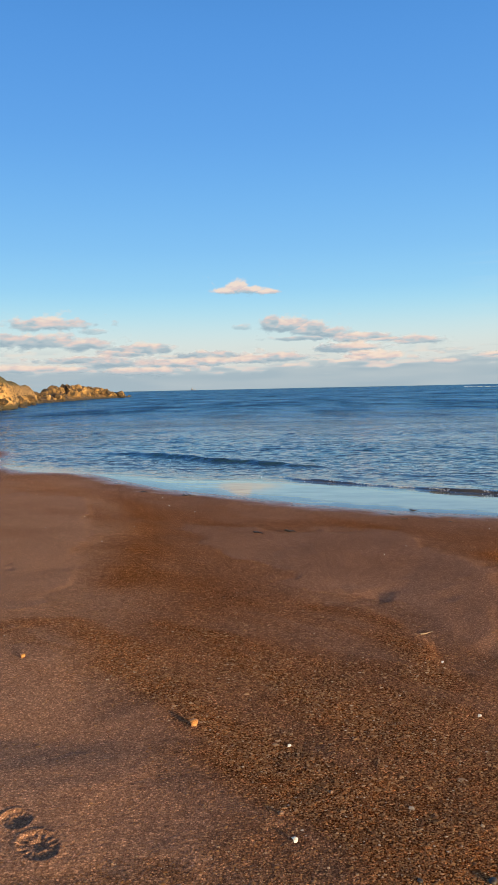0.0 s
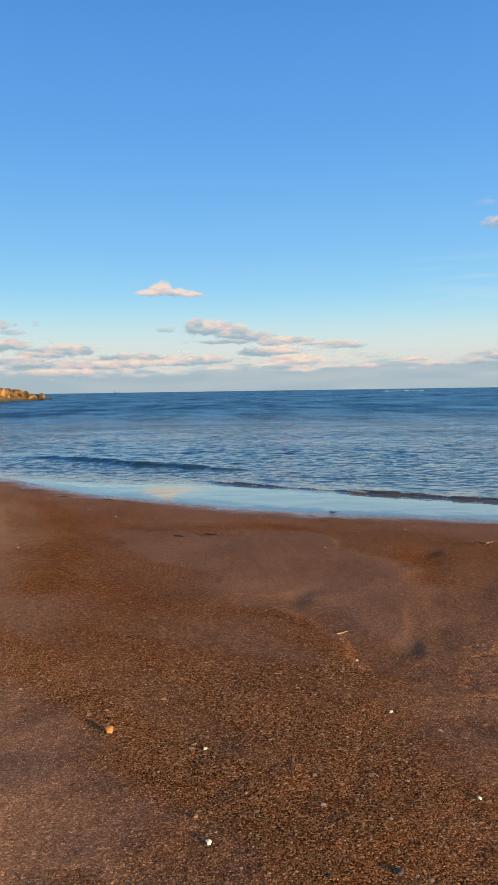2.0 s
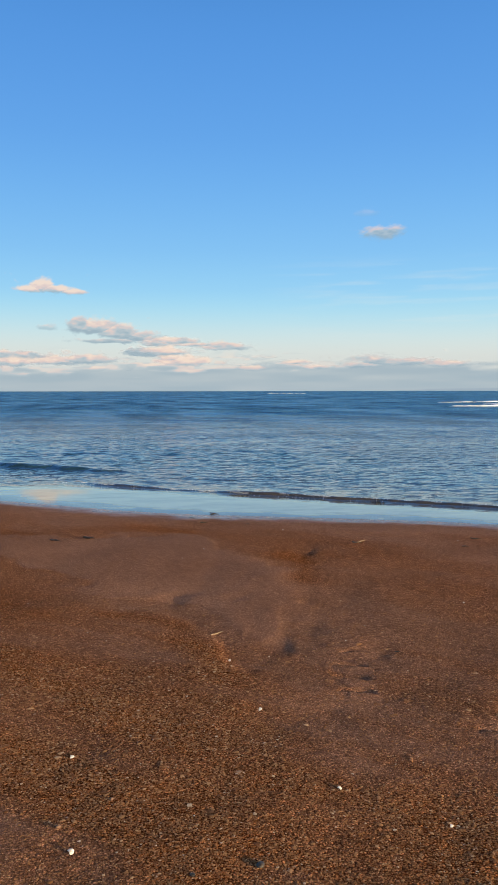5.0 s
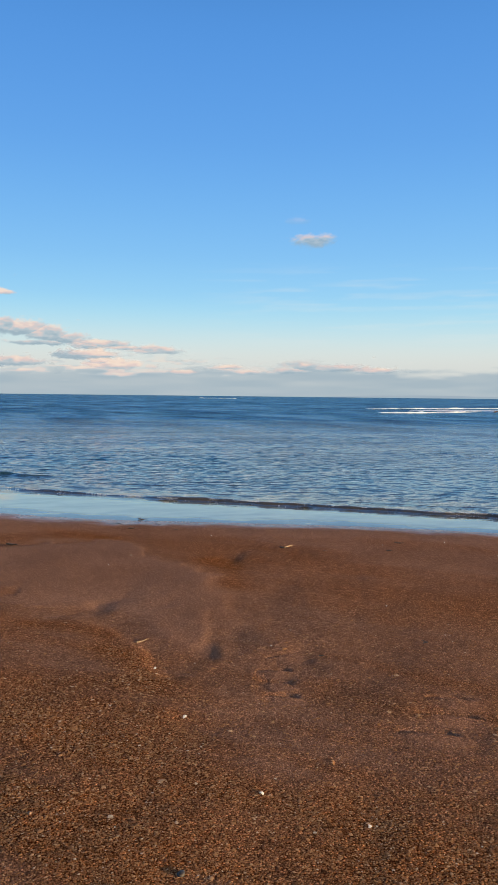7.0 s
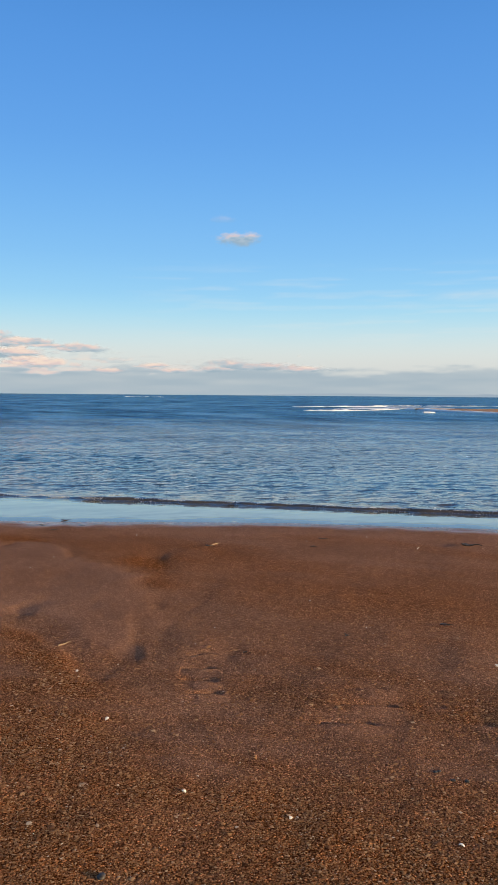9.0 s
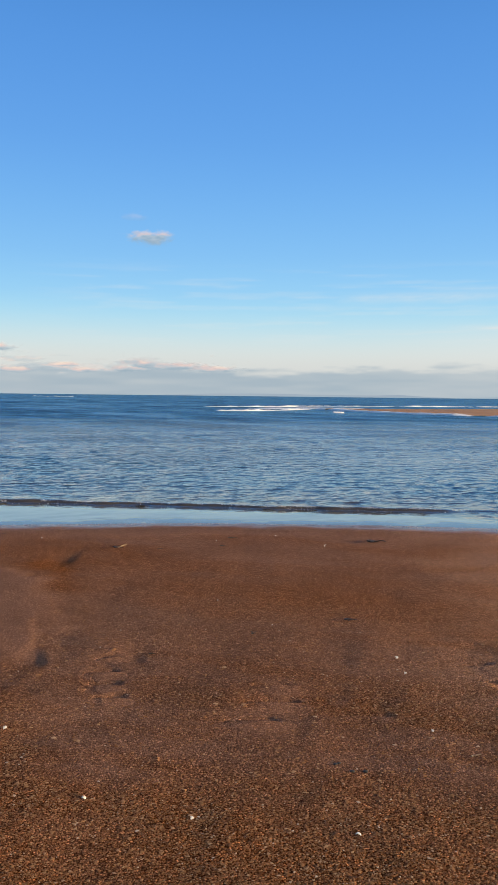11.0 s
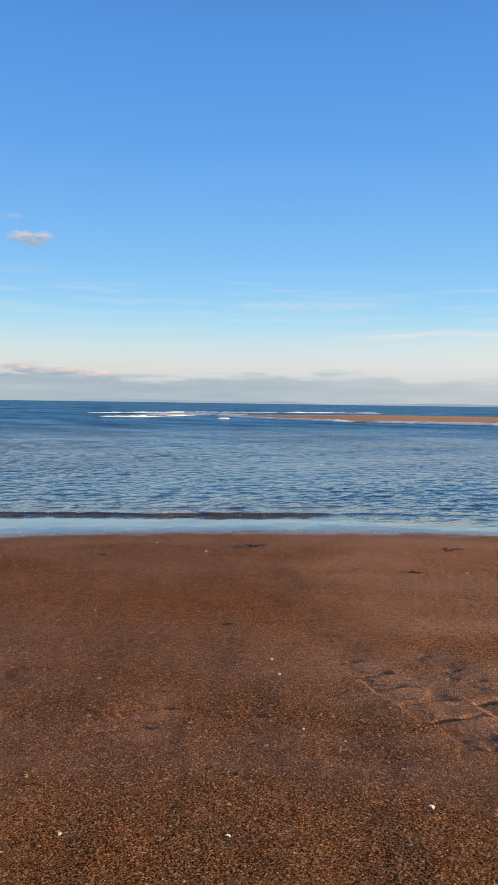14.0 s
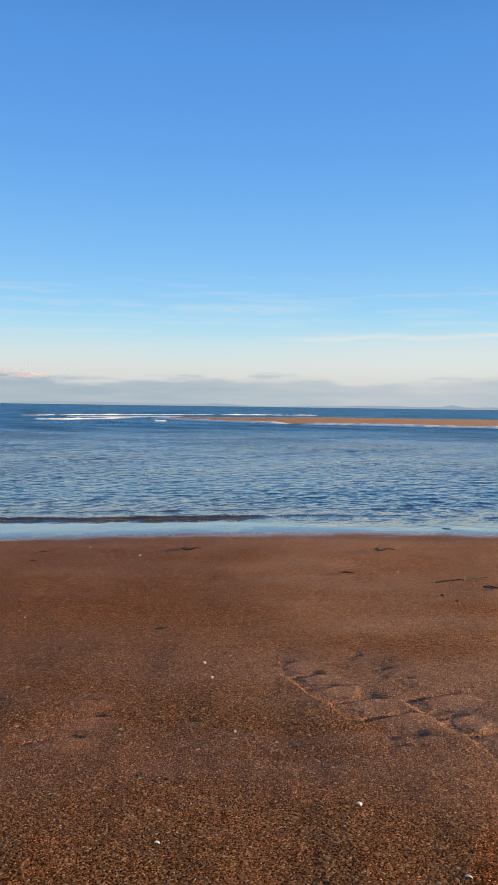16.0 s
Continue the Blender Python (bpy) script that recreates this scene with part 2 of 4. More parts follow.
def grit_amount(x, y):
    """How coarse the beach is, 0 to 1: stretches and slanting bands of grit."""
    d, e = SEAWARD[0] * x + SEAWARD[1] * y, ALONG[0] * x + ALONG[1] * y
    g = 0.20 + 0.26 * fbm(d / 0.15 + 0.42 * e + 0.35 * vnoise(x / 0.4, y / 0.4, 72), e / 0.8, 53, 3) * smooth(7.0, 4.0, np.hypot(x, y)) + 0.32 * fbm(d / 0.55 + 0.30 * e + 0.5 * vnoise(x / 0.8, y / 0.8, 71), e / 2.2 + 5, 51, 3) + 0.44 * smooth(3.9, 2.6, np.hypot(x, y) + 0.3 * vnoise(x / 0.5, y / 0.5, 73))
    for sx_, sy_, rx, ry, amount in GRIT_SPOTS:
        g = g + amount * np.exp(-((x - sx_) / rx) ** 2 - ((y - sy_) / ry) ** 2)
    wx, wy = x + 0.07 * vnoise(x / 0.3, y / 0.3, 85), y + 0.10 * vnoise(x / 0.3, y / 0.3, 86)
    for width, amount, points in GRIT_BANDS:
        g = g + amount * np.exp(-(line_distance(wx, wy, points) / width) ** 2)
    rim = line_distance(wx, wy, SHEET + SHEET[:1])
    g = g + 0.14 * smooth(-0.12, 0.12, np.where(within(wx, wy, SHEET), rim, -rim))
    for ax, ay, bx, by, reach, depth in SCALLOPS:
        g = g - 0.55 * np.exp(-(((x - (0.55 * ax + 0.45 * bx) - 0.4 * reach) ** 2 + (y - (0.55 * ay + 0.45 * by) + 0.3 * reach) ** 2) / (0.45 * reach + 0.2 * math.hypot(bx - ax, by - ay)) ** 2))
    return np.clip(g * smooth(0.3, 2.2, np.interp(e, EDGE_E, EDGE_D) - d), 0, 1) * (1 - 0.85 * fine_amount(x, y))


def fine_amount(x, y):
    """Where the sand is fine and smooth, 0 to 1."""
    wx, wy = x + 0.12 * fbm(x / 0.45, y / 0.45, 87, 3), y + 0.30 * fbm(x / 0.45, y / 0.7, 88, 3)
    d, e = SEAWARD[0] * x + SEAWARD[1] * y, ALONG[0] * x + ALONG[1] * y
    damp = smooth(1.6, 0.5, np.interp(e, EDGE_E, EDGE_D) - d + 0.4 * vnoise(e / 0.9, d / 0.6, 89))
    f = damp
    for k, patch in enumerate(FINE):
        rim = line_distance(wx, wy, patch + patch[:1])
        f = np.maximum(f, (1.0, 0.75, 0.9)[k] * smooth(-0.05, 0.16, np.where(within(wx, wy, patch), rim, -rim)))
    # the smooth plates before the scallops' lips
    for ax, ay, bx, by, reach, depth in SCALLOPS:
        long = math.hypot(bx - ax, by - ay)
        c, s = (bx - ax) / long, (by - ay) / long
        u, v = (x - ax) * c + (y - ay) * s, -(x - ax) * s + (y - ay) * c
        q = np.hypot((u - 0.6 * long - 0.3 * reach) / (0.65 * long), (v + 0.40 * reach) / (0.55 * reach)) + 0.2 * vnoise(x / 0.05, y / 0.05, 90)
        f = np.maximum(f, min(1.0, depth / 0.02) * 0.6 * smooth(1.15, 0.75, q))
    return f


def pale_amount(x, y):
    """Where the sand lies paler, 0 to 1."""
    p = x + 0.2 * y + 0.35 * vnoise(x / 0.7, y / 0.7, 77)
    q = x - 0.9 * y + 0.6 * vnoise(x / 0.9, y / 0.9, 78)
    return np.clip(np.maximum(0.66 * smooth(0.9, -0.4, p), smooth(0.0, 2.6, q)) * smooth(0.2, 1.6, np.interp(ALONG[0] * x + ALONG[1] * y, EDGE_E, EDGE_D) - SEAWARD[0] * x - SEAWARD[1] * y), 0, 1)


# ---- materials ----
def mat(name, base, rough=0.6, metal=0.0):
    m = bpy.data.materials.new(name)
    m.use_nodes = True
    b = m.node_tree.nodes["Principled BSDF"]
    b.inputs["Base Color"].default_value = (*base, 1)
    b.inputs["Roughness"].default_value = rough
    b.inputs["Metallic"].default_value = metal
    return m, m.node_tree.nodes, m.node_tree.links, b


def node(nodes, kind, **values):
    n = nodes.new(kind)
    for key, value in values.items():
        n.inputs[key].default_value = value
    return n


def noise_tex(nodes, links, vector, scale, detail=4.0, rough=0.55):
    n = node(nodes, "ShaderNodeTexNoise", Scale=scale, Detail=detail, Roughness=rough)
    links.new(vector, n.inputs["Vector"])
    return n


def ramp(nodes, links, fac, stops):
    r = nodes.new("ShaderNodeValToRGB")
    els = r.color_ramp.elements
    while len(els) < len(stops):
        els.new(0.5)
    for el, (p, c) in zip(els, stops):
        el.position, el.color = p, (*c, 1) if len(c) == 3 else c
    links.new(fac, r.inputs[0])
    return r


def mix(nodes, links, fac, a, b, blend="MIX"):
    n = nodes.new("ShaderNodeMix")
    n.data_type, n.blend_type = "RGBA", blend
    for sock, v in ((0, fac), (6, a), (7, b)):
        if hasattr(v, "links"):
            links.new(v, n.inputs[sock])
        else:
            n.inputs[sock].default_value = v if sock == 0 else (*v, 1)
    return n.outputs[2]


def math_node(nodes, links, op, a, b=None, clamp=False, plus=0.4):
    n = nodes.new("ShaderNodeMath")
    n.operation, n.use_clamp = op, clamp
    n.inputs[2].default_value = plus
    for i, v in enumerate((a, b)):
        if v is None:
            continue
        if hasattr(v, "links"):
            links.new(v, n.inputs[i])
        else:
            n.inputs[i].default_value = v
    return n.outputs[0]


def map_range(nodes, links, v, a, b, c=0.0, d=1.0):
    n = nodes.new("ShaderNodeMapRange")
    n.interpolation_type = "SMOOTHSTEP"
    links.new(v, n.inputs[0])
    for i, k in enumerate((a, b, c, d)):
        n.inputs[1 + i].default_value = k
    return n.outputs[0]


def bump(nodes, links, height, strength, distance, onto):
    n = node(nodes, "ShaderNodeBump", Strength=strength, Distance=distance)
    links.new(height, n.inputs["Height"])
    links.new(n.outputs[0], onto.inputs["Normal"])
    return n


def sand_material():
    m, n, l, b = mat("red_sand", (0.3, 0.17, 0.1), 0.75)
    pos = n.new("ShaderNodeNewGeometry").outputs["Position"]
    dot = n.new("ShaderNodeVectorMath")
    dot.operation = "DOT_PRODUCT"
    dot.inputs[1].default_value = (*SEAWARD, 0)
    l.new(pos, dot.inputs[0])
    coarse = n.new("ShaderNodeAttribute")
    coarse.attribute_name = "grit"
    broad = noise_tex(n, l, pos, 0.9, 5)
    grain = noise_tex(n, l, pos, 330, 3, 0.7)
    grain2 = noise_tex(n, l, pos, 120, 3, 0.65)
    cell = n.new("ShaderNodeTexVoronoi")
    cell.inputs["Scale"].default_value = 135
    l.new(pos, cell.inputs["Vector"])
    pick = n.new("ShaderNodeSeparateColor")
    l.new(cell.outputs["Color"], pick.inputs[0])
    fine = ramp(n, l, broad.outputs[0], [(0.3, (0.254, 0.139, 0.093)), (0.7, (0.316, 0.178, 0.122))]).outputs[0]
    rough_c = ramp(n, l, broad.outputs[0], [(0.3, (0.272, 0.115, 0.048)), (0.7, (0.334, 0.148, 0.065))]).outputs[0]
    base = mix(n, l, coarse.outputs["Fac"], fine, rough_c)
    dark = ramp(n, l, grain.outputs[0], [(0.28, (0.45, 0.42, 0.4)), (0.5, (0.97, 0.97, 0.97)), (0.75, (1.4, 1.32, 1.2))]).outputs[0]
    # grain tones at random; the brightest cells paint in sparkle
    shade = ramp(n, l, pick.outputs[0], [(0.0, (0.38, 0.32, 0.28)), (0.3, (0.68, 0.64, 0.59)), (0.7, (1.12, 1.09, 1.04)), (0.88, (1.75, 1.68, 1.55)), (1.0, (3.0, 2.95, 2.8))]).outputs[0]
    # shade between the grains, painted into the base colour
    gap_shade = map_range(n, l, cell.outputs["Distance"], 0.42, 0.75)
    base = mix(n, l, math_node(n, l, "MULTIPLY", gap_shade, math_node(n, l, "MULTIPLY_ADD", coarse.outputs["Fac"], 0.5, plus=0.42)), base, mix(n, l, 1.0, base, (0.28, 0.165, 0.115), "MULTIPLY"))
    base = mix(n, l, 0.85, base, dark, "MULTIPLY")
    base = mix(n, l, math_node(n, l, "MULTIPLY_ADD", coarse.outputs["Fac"], 0.5, plus=0.48), base, mix(n, l, 1.0, base, shade, "MULTIPLY"))
    # mottling of every size
    silky = n.new("ShaderNodeAttribute")
    silky.attribute_name = "fine"
    grainy = math_node(n, l, "SUBTRACT", 1.0, math_node(n, l, "MULTIPLY", silky.outputs["Fac"], 0.82))
    speck = noise_tex(n, l, pos, 22, 6, 0.66)
    base = mix(n, l, math_node(n, l, "MULTIPLY", grainy, 0.6), base, ramp(n, l, speck.outputs[0], [(0.30, (0.66, 0.64, 0.63)), (0.5, (1.0, 1.0, 1.0)), (0.70, (1.36, 1.34, 1.30))]).outputs[0], "MULTIPLY")
    # damp towards the water
    wet = map_range(n, l, dot.outputs["Value"], 5.0, 10.4)
    base = mix(n, l, wet, base, mix(n, l, 1.0, base, (1.00, 1.00, 1.07), "MULTIPLY"))
    # paler stretches
    pale = n.new("ShaderNodeAttribute")
    pale.attribute_name = "pale"
    base = mix(n, l, pale.outputs["Fac"], base, mix(n, l, 1.0, base, (1.40, 1.47, 1.45), "MULTIPLY"))
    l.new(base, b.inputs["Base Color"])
    # soaked and shiny at the water's edge
    soak = n.new("ShaderNodeAttribute")
    soak.attribute_name = "soak"
    l.new(map_range(n, l, soak.outputs["Fac"], 0.0, 1.0, 0.75, 0.16), b.inputs["Roughness"])
    l.new(map_range(n, l, soak.outputs["Fac"], 0.0, 1.0, 0.0, 0.75), b.inputs["Specular IOR Level"])
    # rounded grains, two sizes, over soft clods
    dome = math_node(n, l, "SUBTRACT", 1.0, math_node(n, l, "MULTIPLY", cell.outputs["Distance"], cell.outputs["Distance"]))
    tiny = n.new("ShaderNodeTexVoronoi")
    tiny.inputs["Scale"].default_value = 78
    l.new(pos, tiny.inputs["Vector"])
    stone = math_node(n, l, "SUBTRACT", 1.0, math_node(n, l, "MULTIPLY", tiny.outputs["Distance"], tiny.outputs["Distance"]))
    dome = math_node(n, l, "ADD", dome, math_node(n, l, "MULTIPLY", stone, 1.0))
    relief = math_node(n, l, "MULTIPLY", dome, math_node(n, l, "MULTIPLY_ADD", coarse.outputs["Fac"], 0.50, plus=0.50))
    clod = noise_tex(n, l, pos, 58, 3, 0.6)
    h = math_node(n, l, "ADD", math_node(n, l, "ADD", math_node(n, l, "MULTIPLY", grain.outputs[0], 0.25), math_node(n, l, "MULTIPLY", grain2.outputs[0], 0.95)), relief)
    h = math_node(n, l, "ADD", h, math_node(n, l, "MULTIPLY", clod.outputs[0], math_node(n, l, "MULTIPLY_ADD", coarse.outputs["Fac"], -0.35, plus=1.5)))
    h = math_node(n, l, "MULTIPLY", math_node(n, l, "ADD", h, math_node(n, l, "MULTIPLY", speck.outputs[0], 0.3)), grainy)
    bump(n, l, h, 1.0, 0.0115, b)
    return m


def water_material():
    m, n, l, b = mat("sea_water", (0.012, 0.050, 0.085), 0.08)
    b.inputs["IOR"].default_value = 1.333
    pos = n.new("ShaderNodeNewGeometry").outputs["Position"]
    dist = n.new("ShaderNodeVectorMath")
    dist.operation = "LENGTH"
    l.new(pos, dist.inputs[0])
    far = dist.outputs["Value"]
    away = n.new("ShaderNodeAttribute")
    away.attribute_name = "out"
    calm = map_range(n, l, away.outputs["Fac"], 11.8, 14.0)
    # wavelets of all lengths, in two slanting trains
    h = None
    for angle, amount in ((62, 0.045), (18, 0.040)):
        train = n.new("ShaderNodeMapping")
        train.inputs["Rotation"].default_value = (0, 0, radians(angle))
        train.inputs["Scale"].default_value = (0.52, 1.0, 1.0)
        l.new(pos, train.inputs[0])
        ridge = math_node(n, l, "ABSOLUTE", math_node(n, l, "SUBTRACT", noise_tex(n, l, train.outputs[0], 2.1, 3, 0.5).outputs[0], 0.5))
        near_part = math_node(n, l, "MULTIPLY", ridge, -2.6 * amount)
        wide_part = math_node(n, l, "MULTIPLY", noise_tex(n, l, train.outputs[0], 0.16, 5, 0.55).outputs[0], map_range(n, l, far, 14, 60, 2 * amount, 10 * amount))
        both_parts = math_node(n, l, "ADD", near_part, wide_part)
        h = both_parts if h is None else math_node(n, l, "ADD", h, both_parts)
    roll = n.new("ShaderNodeMapping")
    roll.inputs["Rotation"].default_value = (0, 0, radians(37.6))
    roll.inputs["Scale"].default_value = (0.20, 0.55, 1.0)
    l.new(pos, roll.inputs[0])
    gust = map_range(n, l, noise_tex(n, l, roll.outputs[0], 0.22, 3, 0.55).outputs[0], 0.36, 0.64, 0.60, 1.30)
    h = math_node(n, l, "MULTIPLY", math_node(n, l, "MULTIPLY", h, gust), calm)
    bump(n, l, h, 1.0, 1.0, b)
    l.new(map_range(n, l, far, 25, 180, 0.04, 0.2), b.inputs["Roughness"])
    # a thin film on the sand, then shallows, then deep blue
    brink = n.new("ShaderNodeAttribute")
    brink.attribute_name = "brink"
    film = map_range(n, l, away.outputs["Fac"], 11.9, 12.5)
    # pale mottled base puts the sky's sheen into the film's colour
    film_sheen = ramp(n, l, noise_tex(n, l, roll.outputs[0], 2.2, 5, 0.65).outputs[0], [(0.35, (0.36, 0.36, 0.24)), (0.55, (0.52, 0.53, 0.32))]).outputs[0]
    film_sheen = mix(n, l, brink.outputs["Fac"], (0.13, 0.085, 0.06), film_sheen)
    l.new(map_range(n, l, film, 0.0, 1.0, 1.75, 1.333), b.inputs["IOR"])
    shallow = mix(n, l, film, film_sheen, (0.06, 0.055, 0.05))
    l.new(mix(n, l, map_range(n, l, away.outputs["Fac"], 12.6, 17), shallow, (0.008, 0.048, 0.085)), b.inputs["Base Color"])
    # far out only steep wave faces show: high sky blue, painted in as tint
    deep, tinted_gloss = node(n, "ShaderNodeBsdfDiffuse", Color=(0.008, 0.035, 0.055, 1)), node(n, "ShaderNodeBsdfGlossy", Color=(0.17, 0.45, 0.60, 1), Roughness=0.15)
    # streaks of brighter and darker reflection, painted in as tint
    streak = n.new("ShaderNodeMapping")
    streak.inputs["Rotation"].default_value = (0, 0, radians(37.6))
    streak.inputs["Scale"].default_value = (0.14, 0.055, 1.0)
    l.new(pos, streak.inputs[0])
    l.new(ramp(n, l, noise_tex(n, l, streak.outputs[0], 1.0, 7, 0.74).outputs[0], [(0.38, (0.08, 0.24, 0.42)), (0.47, (0.19, 0.44, 0.66)), (0.59, (0.44, 0.72, 0.95))]).outputs[0], tinted_gloss.inputs["Color"])
    l.new(b.inputs["Normal"].links[0].from_socket, tinted_gloss.inputs["Normal"])
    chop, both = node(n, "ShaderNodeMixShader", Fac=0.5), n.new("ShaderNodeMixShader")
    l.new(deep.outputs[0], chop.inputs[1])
    l.new(tinted_gloss.outputs[0], chop.inputs[2])
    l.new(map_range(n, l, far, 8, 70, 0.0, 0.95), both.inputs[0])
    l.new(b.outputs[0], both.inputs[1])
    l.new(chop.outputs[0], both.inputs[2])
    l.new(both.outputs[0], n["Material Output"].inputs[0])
    return m


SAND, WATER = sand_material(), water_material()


# ---- meshes ----
def grid_mesh(name, co, rows, cols, closed=False):
    """A mesh from rows x cols places; closed joins the last column to the first."""
    me = bpy.data.meshes.new(name)
    r, c = np.meshgrid(np.arange(rows - 1), np.arange(cols if closed else cols - 1), indexing="ij")
    c2 = (c + 1) % cols
    quads = np.stack([r * cols + c, r * cols + c2, (r + 1) * cols + c2, (r + 1) * cols + c], -1).reshape(-1, 4)
    me.vertices.add(len(co))
    me.vertices.foreach_set("co", np.asarray(co, np.float32).ravel())
    me.loops.add(quads.size)
    me.loops.foreach_set("vertex_index", quads.ravel().astype(np.int32))
    me.polygons.add(len(quads))
    me.polygons.foreach_set("loop_start", np.arange(0, quads.size, 4, dtype=np.int32))
    me.polygons.foreach_set("use_smooth", np.ones(len(quads), bool))
    me.update(calc_edges=True)
    me.validate()
    return me


def attribute(me, name, values):
    at = me.attributes.new(name, "FLOAT", "POINT")
    at.data.foreach_set("value", np.asarray(values, np.float32))


# the ground: one sheet, fine where the beach is seen from near
az = np.radians(np.concatenate([np.arange(-180, -26, 3.5), np.arange(-25, 71, 0.15), np.arange(72, 180, 3.5)]))
ring = np.concatenate([[0.05, 0.4, 0.8, 1.1], np.geomspace(1.9, 3.39, 190), np.geomspace(3.4, 4.99, 320), np.geomspace(5, 17.5, 230), np.geomspace(18.5, 4900, 60)])
A, R = np.meshgrid(az, ring)
gx, gy = (R * np.sin(A)).ravel(), (R * np.cos(A)).ravel()
gz = ground_z(gx, gy)
me = grid_mesh("ground", np.stack([gx, gy, gz], -1), len(ring), len(az), True)
me.flip_normals()
attribute(me, "grit", grit_amount(gx, gy))
attribute(me, "pale", pale_amount(gx, gy))
attribute(me, "fine", fine_amount(gx, gy))
gd, ge = SEAWARD[0] * gx + SEAWARD[1] * gy, ALONG[0] * gx + ALONG[1] * gy
attribute(me, "soak", smooth(0.75, 0.0, np.interp(ge, EDGE_E, EDGE_D) - gd + 0.16 * fbm(ge / 0.5, gd / 0.3, 93, 3)))
me.materials.append(SAND)
ground = tagged(new("ground", me), "red-brown sand beach with grit and washed-out hollows", "sand", kind="structure")

# the small wave that breaks on the shore: its line and height, along the shore
def crest_at(e):
    return 12.65 + 0.30 * vnoise(e / 3.5, 0 * e, 61) + 0.07 * vnoise(e / 0.5, 0 * e, 62)


def rise_at(e):
    return 0.046 * smooth(-11, -7, e) * smooth(6.5, 2.5, e) * (0.75 + 0.4 * vnoise(e / 1.6, 0 * e, 63))


# the sea
az = np.radians(np.concatenate([np.arange(-60, -24, 3.0), np.arange(-24, 72, 0.19), np.arange(72, 126, 3.0)]))
ring = np.concatenate([np.geomspace(9.5, 23.9, 320), np.geomspace(24, 69.7, 190), np.geomspace(70, 4900, 80)])
A, R = np.meshgrid(az, ring)
sx, sy, sr = (R * np.sin(A)).ravel(), (R * np.cos(A)).ravel(), R.ravel()
sd, se = SEAWARD[0] * sx + SEAWARD[1] * sy, ALONG[0] * sx + ALONG[1] * sy
sz = np.zeros_like(sx)
# where the shore has no swash before it the waves come right in
out = sd + 0.9 * smooth(-8.5, -11.0, se) + 0.8 * smooth(1.5, 5.0, se)
rng = np.random.default_rng(4)
step = np.where(sr < 24, 0.003, np.where(sr < 70, 0.0049, 0.054)) * sr
for k in range(42):
    length = 0.22 * (0.85 / 0.22) ** (k / 41)
    way = rng.normal(0.30, 0.55)
    kx, ky = SEAWARD[0] * math.cos(way) + ALONG[0] * math.sin(way), SEAWARD[1] * math.cos(way) + ALONG[1] * math.sin(way)
    fade = smooth(0.45, 0.2, step / length)
    sz += 0.0032 * length * fade * np.sin(2 * np.pi * (kx * sx + ky * sy) / length + rng.uniform(0, 6.28) + 1.3 * vnoise(sx / length / 2.5, sy / length / 2.5, k))
calm = smooth(11.6, 14.0, out) * np.clip(0.75 + 0.5 * fbm(sd / 7, se / 18, 91, 2), 0.2, 1.4)
sz *= calm * smooth(160, 60, sr)
crest, rise = crest_at(se), rise_at(se)
sz += rise * np.where(sd < crest, np.exp(-((sd - crest) / 0.07) ** 2), np.exp(-((sd - crest) / 0.45) ** 2)) * (1 + 0.22 * vnoise(se / 0.25, sd / 0.09, 66))
sz += 0.35 * rise * np.exp(-((sd - crest - 0.9) / 0.12) ** 2)
# a second wavelet rolling in further along the shore
crest, rise = 15.15 + 0.25 * vnoise(se / 2.5, 0 * se, 67) + 0.06 * vnoise(se / 0.5, 0 * se, 68), 0.080 * smooth(-18, -15.5, se) * smooth(-8.8, -11.5, se)
sz += rise * np.where(sd < crest, np.exp(-((sd - crest) / 0.10) ** 2), np.exp(-((sd - crest) / 0.6) ** 2)) * (1 + 0.2 * vnoise(se / 0.3, sd / 0.1, 69))
sz += 0.0010 * vnoise(se / 0.9, sd / 0.22, 64) * smooth(10.8, 12.0, sd)
me = grid_mesh("sea", np.stack([sx, sy, SEA + sz], -1), len(ring), len(az))
me.flip_normals()
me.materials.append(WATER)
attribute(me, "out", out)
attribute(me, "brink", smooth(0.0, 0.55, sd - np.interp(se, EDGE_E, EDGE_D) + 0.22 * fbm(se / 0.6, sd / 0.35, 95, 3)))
sea = tagged(new("sea", me), "rippled blue sea lapping on the sand", "sea", kind="structure")


# ---- small helpers for things ----
def part(name, bm, material, parent=None, label=""):
    """Links a bmesh as one mesh object, under a thing where one is given."""
    me = bpy.data.meshes.new(name)
    bm.to_mesh(me)
    bm.free()
    me.polygons.foreach_set("use_smooth", np.ones(len(me.polygons), bool))
    me.materials.append(material)
    ob = new(name, me)
    if parent:
        ob.parent = parent
    return tagged(ob, label)


def sky_place(az_deg, el_deg, far):
    a, e = np.radians(az_deg), np.radians(el_deg)
    return np.stack([far * np.sin(a) * np.cos(e), far * np.cos(a) * np.cos(e), 1.5 + far * np.sin(e)], -1)


